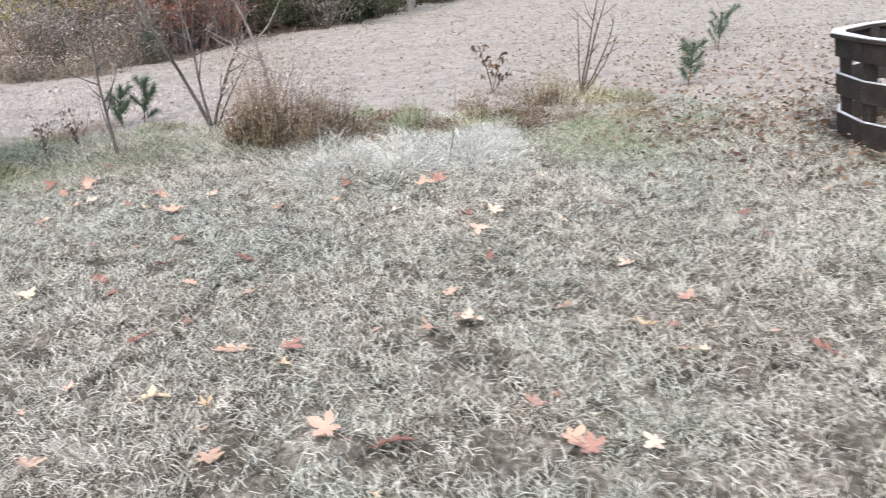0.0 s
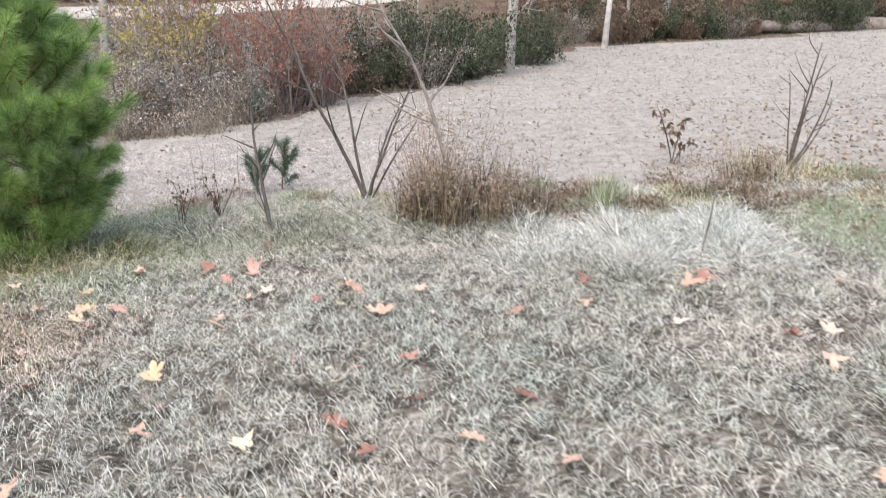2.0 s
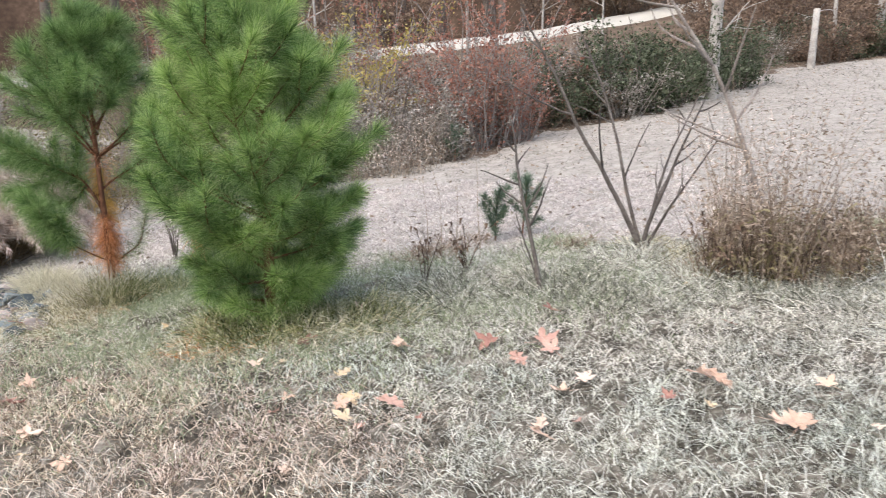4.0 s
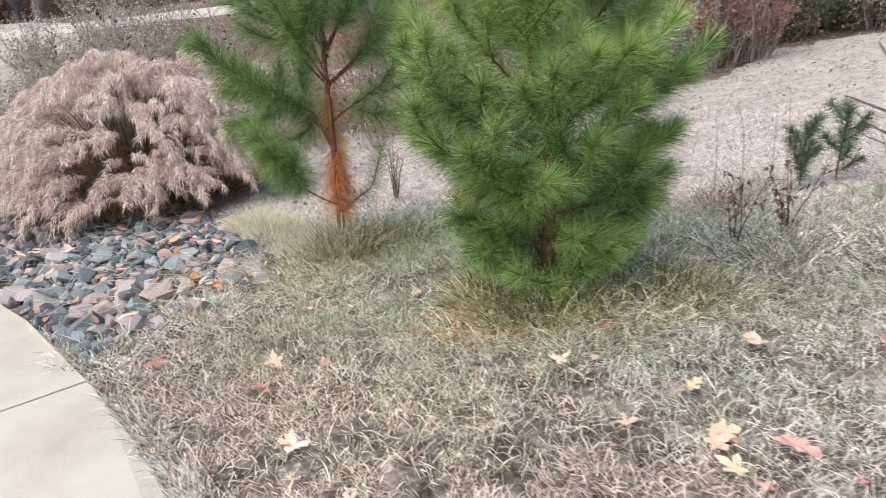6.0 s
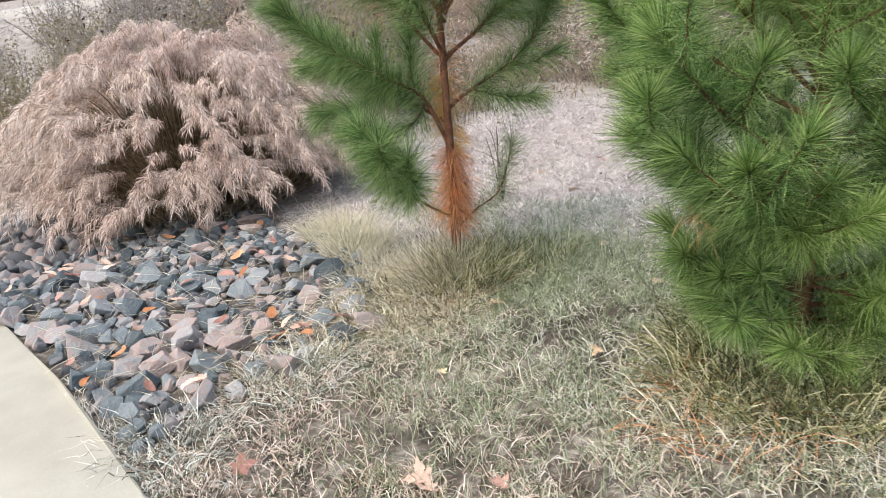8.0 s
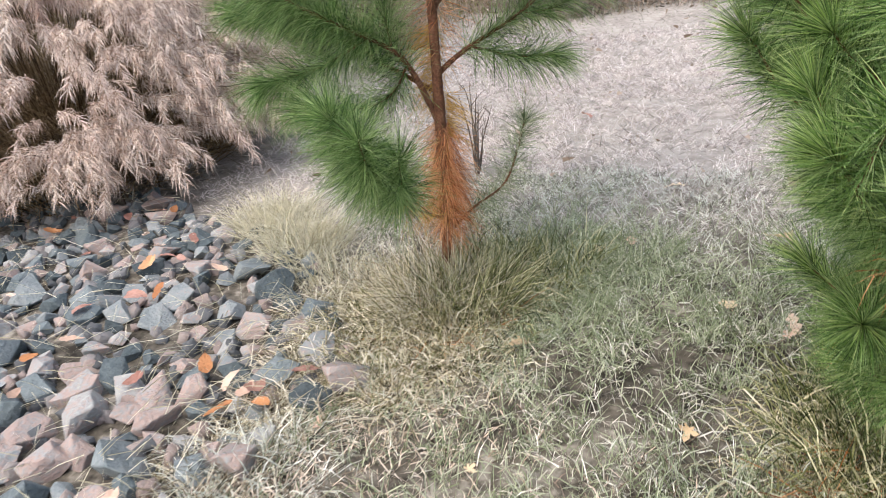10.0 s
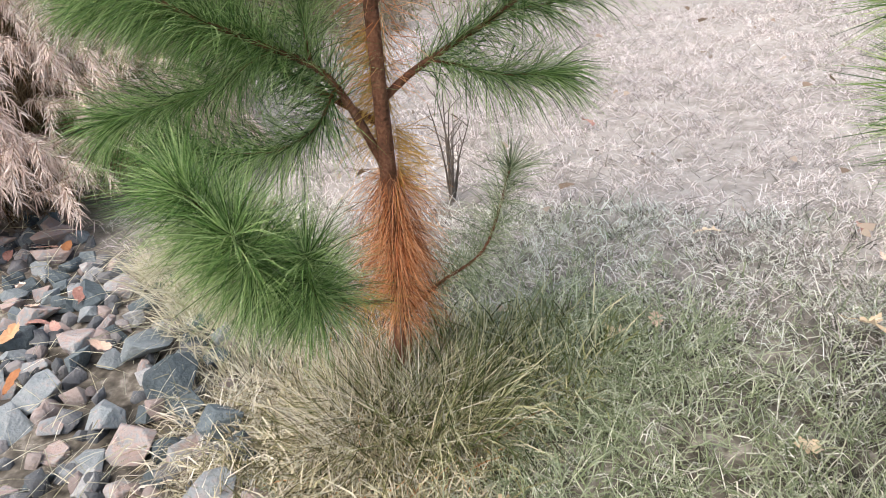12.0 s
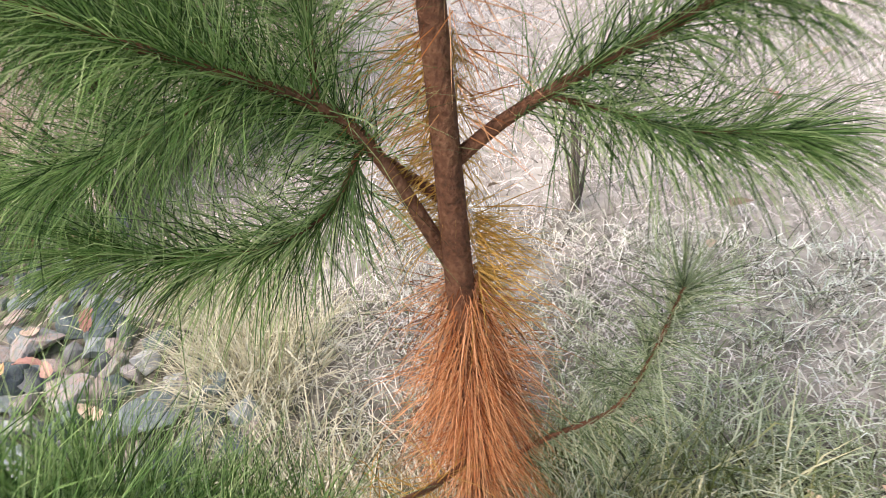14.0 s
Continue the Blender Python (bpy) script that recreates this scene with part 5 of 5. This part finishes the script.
# ---------------------------------------------------------------- fallen leaves
def leaf_mesh(kind, seed):
    rr = np.random.default_rng(seed)
    n = 30
    a = np.linspace(0, 2 * np.pi, n, endpoint=False)
    if kind == "maple":
        r = 0.42 + 0.55 * np.abs(np.cos(2.5 * a)) ** 1.3 + 0.06 * np.cos(15 * a)
        r *= 0.8 + 0.25 * np.cos(a)
        px, py = r * np.cos(a), r * np.sin(a)
    elif kind == "oak":
        px, py = np.cos(a), 0.5 * np.sin(a) * (0.72 + 0.38 * np.cos(9 * a))
    else:
        px, py = np.cos(a), 0.48 * np.sin(a) * (1 + 0.25 * np.cos(a))
    px, py = px * (1 + 0.05 * rr.normal(size=n)), py * (1 + 0.05 * rr.normal(size=n))
    cu, cv, tw = rr.uniform(-0.15, 0.5), rr.uniform(0.2, 0.9), rr.uniform(-0.35, 0.35)
    V = [(0, 0, 0)]
    for f in (0.5, 1.0):
        for x, y in zip(px * f, py * f):
            V.append((x, y, cu * x * x + cv * y * y + tw * x * y + 0.04 * f * rr.normal()))
    F = []
    for j in range(n):
        k = (j + 1) % n
        F += [(0, 1 + j, 1 + k), (1 + j, 1 + n + j, 1 + n + k), (1 + j, 1 + n + k, 1 + k)]
    V = np.array(V)
    V[:, 2] -= V[:, 2].min()
    st, sf = tube([(-0.5, 0, V[0, 2] + 0.01), (-0.95, 0.03, 0.08), (-1.35, 0.1, 0.12)], [0.02, 0.016, 0.012], 3)
    V2, F2 = merge([(V, np.array(F)), (st, sf)])
    return fast_mesh("leaf", V2 * 0.5, F2)


LEAVES = {}
for kd in ("maple", "oak", "oval"):
    for sd in range(4):
        for cl in ("tan", "red", "yellow", "orange"):
            me = leaf_mesh(kd, sd)
            me.materials.append(M["leaf_" + cl])
            LEAVES[kd, sd, cl] = me
LTEXT = {"orange": "dry orange oval fallen leaf between the stones", "tan": "dry curled tan fallen leaf on the grass", "red": "dry russet-red fallen leaf on the grass", "yellow": "pale yellow fallen leaf on the grass"}


def fallen(x, y, size, cl, kd=None, lift=0.03):
    kd = kd or PY.choice(["maple", "oak", "maple"])
    ob = new("fallen_leaf", LEAVES[kd, PY.randrange(4), cl])
    ob.matrix_world = pose(x, y, gz(x, y) + lift, PY.uniform(-22, 22), PY.uniform(-22, 22), PY.uniform(0, 360)) @ Matrix.Diagonal((size, size, size, 1))
    tagged(ob, LTEXT[cl], "leaf", "fallen leaves")


LEAF_SPOTS = [
    (-2.02, 5.77, 0.102, "tan"), (-2.12, 4.96, 0.076, "yellow"), (-1.73, 4.76, 0.102, "red"), (-2.04, 4.57, 0.102, "red"),
    (-0.38, 5.65, 0.102, "tan"), (0.20, 5.14, 0.111, "tan"), (0.14, 5.40, 0.102, "red"), (-0.98, 3.65, 0.128, "tan"),
    (-2.38, 4.39, 0.102, "yellow"), (-2.88, 6.24, 0.093, "tan"), (-2.96, 6.12, 0.085, "tan"), (-2.29, 6.23, 0.102, "tan"),
    (-1.86, 6.15, 0.085, "tan"), (-3.24, 6.50, 0.111, "red"), (-3.08, 6.60, 0.102, "red"), (-3.98, 6.01, 0.102, "yellow"),
    (-3.91, 5.79, 0.093, "yellow"), (-3.05, 5.01, 0.102, "yellow"), (-2.99, 5.67, 0.085, "tan"), (-1.27, 5.81, 0.102, "red"),
    (-0.11, 6.33, 0.136, "red"), (-0.21, 6.21, 0.128, "tan"), (-0.85, 5.98, 0.085, "tan"), (-3.19, 4.05, 0.111, "tan"),
    (-2.61, 3.77, 0.128, "tan"), (-2.43, 4.00, 0.102, "tan"), (-2.90, 4.50, 0.093, "tan"), (-1.86, 4.31, 0.085, "red"),
    (-1.45, 4.41, 0.085, "tan"), (-1.05, 4.28, 0.085, "tan"), (-1.23, 4.78, 0.085, "red"), (-1.48, 3.80, 0.102, "red"),
    (-0.71, 3.65, 0.111, "red"), (-0.05, 3.79, 0.102, "tan"), (0.14, 3.86, 0.102, "tan"), (0.04, 4.20, 0.085, "tan"),
    (0.27, 4.67, 0.076, "red"), (0.32, 5.46, 0.102, "tan"), (0.56, 6.70, 0.102, "tan"), (-2.39, 3.66, 0.102, "tan"),
    (-0.41, 2.96, 0.119, "tan"), (-0.14, 2.87, 0.111, "red"), (0.97, 3.73, 0.102, "yellow"), (0.62, 3.94, 0.102, "tan"),
    (0.11, 3.90, 0.076, "tan"), (0.41, 3.14, 0.102, "red"), (0.52, 2.90, 0.102, "tan"), (0.58, 2.83, 0.102, "red"),
    (1.16, 3.47, 0.076, "yellow"), (1.68, 3.42, 0.102, "red"), (1.03, 4.45, 0.093, "tan"), (1.97, 5.29, 0.085, "red"),
    (-1.20, 3.22, 0.102, "yellow"), (-0.82, 2.80, 0.102, "tan"), (-1.50, 2.81, 0.102, "tan"), (0.82, 2.86, 0.085, "tan"),
    (1.23, 3.97, 0.093, "red"), (-3.08, 5.07, 0.111, "yellow"), (-2.07, 5.80, 0.119, "tan"), (-2.35, 6.25, 0.111, "tan"),
    (-3.01, 5.74, 0.102, "tan"), (-1.81, 5.19, 0.102, "red"), (-0.83, 6.34, 0.102, "red"), (-4.13, 6.27, 0.085, "yellow"),
    (-3.99, 5.93, 0.085, "tan"), (-3.43, 6.71, 0.136, "red"), (-3.14, 6.71, 0.119, "red"), (-3.16, 7.22, 0.102, "red"),
    (-3.92, 6.64, 0.102, "tan"), (-4.56, 6.71, 0.102, "red"), (-3.75, 5.97, 0.102, "red"), (-5.80, 5.81, 0.102, "red"),
    (-5.94, 6.06, 0.068, "tan"), (-5.39, 5.48, 0.085, "tan"), (-5.02, 5.30, 0.085, "tan"), (-3.96, 6.68, 0.111, "tan"),
    (-4.44, 7.32, 0.136, "tan"), (-4.58, 6.78, 0.111, "red"), (-5.44, 5.50, 0.093, "tan"), (-4.66, 6.32, 0.085, "tan"),
    (-5.46, 7.52, 0.060, "tan"), (-5.72, 7.00, 0.051, "yellow"), (-5.99, 6.10, 0.093, "tan"), (-6.66, 5.96, 0.085, "red"),
    (-5.89, 5.83, 0.128, "red"), (-6.32, 7.34, 0.072, "yellow"), (-6.08, 8.19, 0.068, "tan"), (-6.18, 8.10, 0.068, "yellow"),
    (-5.45, 7.59, 0.068, "tan"), (-5.49, 8.26, 0.085, "yellow"), (-6.67, 9.95, 0.076, "red"), (-6.65, 7.63, 0.051, "tan"),
    (-6.63, 7.54, 0.085, "red"),
]
for x, y, size, cl in LEAF_SPOTS:
    fallen(x, y, size * 1.45, cl)
for k in range(110):
    x, y = PY.uniform(-7.0, 3.0), PY.uniform(2.3, 9.0)
    if not (inside(BED, x, y) or inside(WALK, x, y)):
        fallen(x, y, PY.uniform(0.05, 0.1), PY.choice(["tan", "red", "red", "tan", "yellow"]), lift=0.02)
for k in range(60):
    x, y = PY.uniform(1.2, 6.0), PY.uniform(7.5, 12.5)
    fallen(x, y, PY.uniform(0.06, 0.12), PY.choice(["tan", "red", "tan"]), lift=0.02)

# ---------------------------------------------------------------- concrete walk
pavement = empty("pavement", -8.0, 5.2, gz(-8.0, 5.2))
tagged(pavement, "pale broomed concrete walk with tooled joints", "pavement", kind="structure")


def slab(outline):
    bm = bmesh.new()
    vs = [bm.verts.new((px + 8.0, py - 5.2, gz(px, py) + 0.035 - gz(-8.0, 5.2))) for px, py in outline]
    f = bm.faces.new(vs)
    if f.normal.z < 0:
        f.normal_flip()
    ex = bmesh.ops.extrude_face_region(bm, geom=[f])
    bmesh.ops.translate(bm, vec=(0, 0, -0.14), verts=[v for v in ex["geom"] if isinstance(v, bmesh.types.BMVert)])
    bmesh.ops.recalc_face_normals(bm, faces=bm.faces[:])
    top = [e for e in bm.edges if all(v.co.z > -9 for v in e.verts) and any(abs(ff.normal.z) > 0.7 for ff in e.link_faces) and e.calc_length() > 0.01]
    bmesh.ops.bevel(bm, geom=top, offset=0.008, segments=2, affect="EDGES")
    return part("slab", bm, M["concrete"], pavement)


edge3 = np.c_[EDGE, np.zeros(len(EDGE))]
total = np.linalg.norm(np.diff(EDGE, axis=0), axis=1).sum()


def edge_at(d):
    return along(edge3, np.array([d / total]))[0][0][:2]


# one joint meets the edge at this length along it
d0 = float(np.linalg.norm(np.diff(EDGE[:5], axis=0), axis=1).sum()) + 0.3
JOINTS = [d0 - 3.2 * k for k in range(3, -1, -1)] + [d0 + 1.9]
JOINTS = [max(0.05, j) for j in JOINTS if j > -1.3]
INNER = np.array([-0.475, -0.88])
for a, b in zip(JOINTS, JOINTS[1:]):
    ds = np.linspace(a + 0.006, b - 0.006, 6)
    outer = [edge_at(d) for d in ds]
    slab([tuple(p) for p in outer] + [tuple(outer[-1] + INNER * 1.75), tuple(outer[0] + INNER * 1.75)])
lastp = edge_at(JOINTS[-1] + 0.006)
slab([tuple(lastp), (-5.3, 4.85), (-5.08, 4.5), (-5.0, 4.1), (-5.0, 3.2), (-5.15, 2.0), (-6.7, 2.2), tuple(lastp + INNER * 1.75)])

# ---------------------------------------------------------------- stones
def rock_mesh(seed):
    rr = np.random.default_rng(seed)
    bm = bmesh.new()
    p = unit(rr.normal(size=(9, 3))) * rr.uniform(0.8, 1.05, (9, 1)) * np.array([0.56, 0.48, 0.46])
    slabby = np.sign(p[:, 2:]) * np.minimum(np.abs(p[:, 2:]), 0.31)
    p = np.concatenate([p[:, :2], slabby], 1)
    p = np.concatenate([p, rr.uniform(-1, 1, (5, 3)) * np.array([0.44, 0.40, 0.36])])
    for v in p:
        bm.verts.new(v)
    res = bmesh.ops.convex_hull(bm, input=bm.verts[:])
    loose = [v for v in bm.verts if not v.link_faces]
    bmesh.ops.delete(bm, geom=loose, context="VERTS")
    bmesh.ops.dissolve_limit(bm, angle_limit=0.3, verts=bm.verts[:], edges=bm.edges[:])
    bmesh.ops.bevel(bm, geom=bm.edges[:], offset=0.016, segments=1, affect="EDGES")
    bmesh.ops.triangulate(bm, faces=bm.faces[:])
    me = bpy.data.meshes.new("stone")
    bm.to_mesh(me)
    bm.free()
    me.materials.append(M["rock"])
    return me


ROCKS = [rock_mesh(40 + k) for k in range(12)]


def arrays(me):
    v = np.empty(len(me.vertices) * 3)
    me.vertices.foreach_get("co", v)
    f = np.empty(len(me.polygons) * 3, np.int32)
    me.polygons.foreach_get("vertices", f)
    return v.reshape(-1, 3), f.reshape(-1, 3)


placed = []
tries = 0
while len(placed) < 330 and tries < 20000:
    tries += 1
    x, y = PY.uniform(-10.0, -6.8), PY.uniform(5.8, 8.8)
    if not inside(BED, x, y):
        continue
    size = 0.10 + 0.15 * PY.random() ** 1.9
    if any((x - px) ** 2 + (y - py) ** 2 < (0.31 * (size + ps)) ** 2 for px, py, ps in placed):
        continue
    placed.append((x, y, size))
for x, y, size in placed:
    ob = new("stone", PY.choice(ROCKS))
    ob.matrix_world = pose(x, y, gz(x, y) + size * 0.14, PY.uniform(-32, 32), PY.uniform(-32, 32), PY.uniform(0, 360)) @ Matrix.Diagonal((size, size, size * PY.uniform(0.8, 1.15), 1))
    tagged(ob, "angular grey quarry stone in the drainage bed", "stone", "stones of the bed")
geo = []
forms = [arrays(me) for me in ROCKS]
for k in range(2400):
    x, y = PY.uniform(-14.5, -6.8), PY.uniform(5.8, 9.4)
    if not inside(BED, x, y):
        continue
    V, F = PY.choice(forms)
    size = PY.uniform(0.05, 0.12) if x > -10.0 else PY.uniform(0.08, 0.2)
    R = np.array(Euler((PY.uniform(0, 6), PY.uniform(0, 6), PY.uniform(0, 6))).to_matrix())
    geo.append((V @ R.T * size + np.array([x, y, gz(x, y) + 0.01]), F))
V, F = merge(geo)
tagged(put_mesh("rubble", fast_mesh("rubble", V, F), M["rubble"]), "small broken stones filling the drainage bed", "stones", kind="stuff")
for k in range(70):
    x, y = PY.uniform(-9.8, -6.9), PY.uniform(5.9, 8.3)
    if inside(BED, x, y):
        fallen(x, y, PY.uniform(0.07, 0.11), PY.choice(["orange", "red", "tan"]), "oval", lift=0.08)

# dry straw blown over the stones
straw = []
for k in range(4200):
    x, y = PY.uniform(-9.6, -6.8), PY.uniform(5.8, 8.7)
    if inside(BED, x, y) and PY.random() < 0.25 + 0.75 * max(0.0, 1 - ((x + 7.0) ** 2 + (y - 7.1) ** 2) / 0.8):
        straw.append((x, y, gz(x, y) + PY.uniform(0.05, 0.11)))
straw = np.array(straw)
k = len(straw)
V, F = strips(straw, RNG.normal(size=(k, 3)) * np.array([1, 1, 0.35]), RNG.uniform(0.08, 0.22, k), 0.003, 0.3)
tagged(put_mesh("straw", fast_mesh("straw", V, F), M["tuft_pale"]), "dry straw strewn over the stones", "straw", kind="stuff")
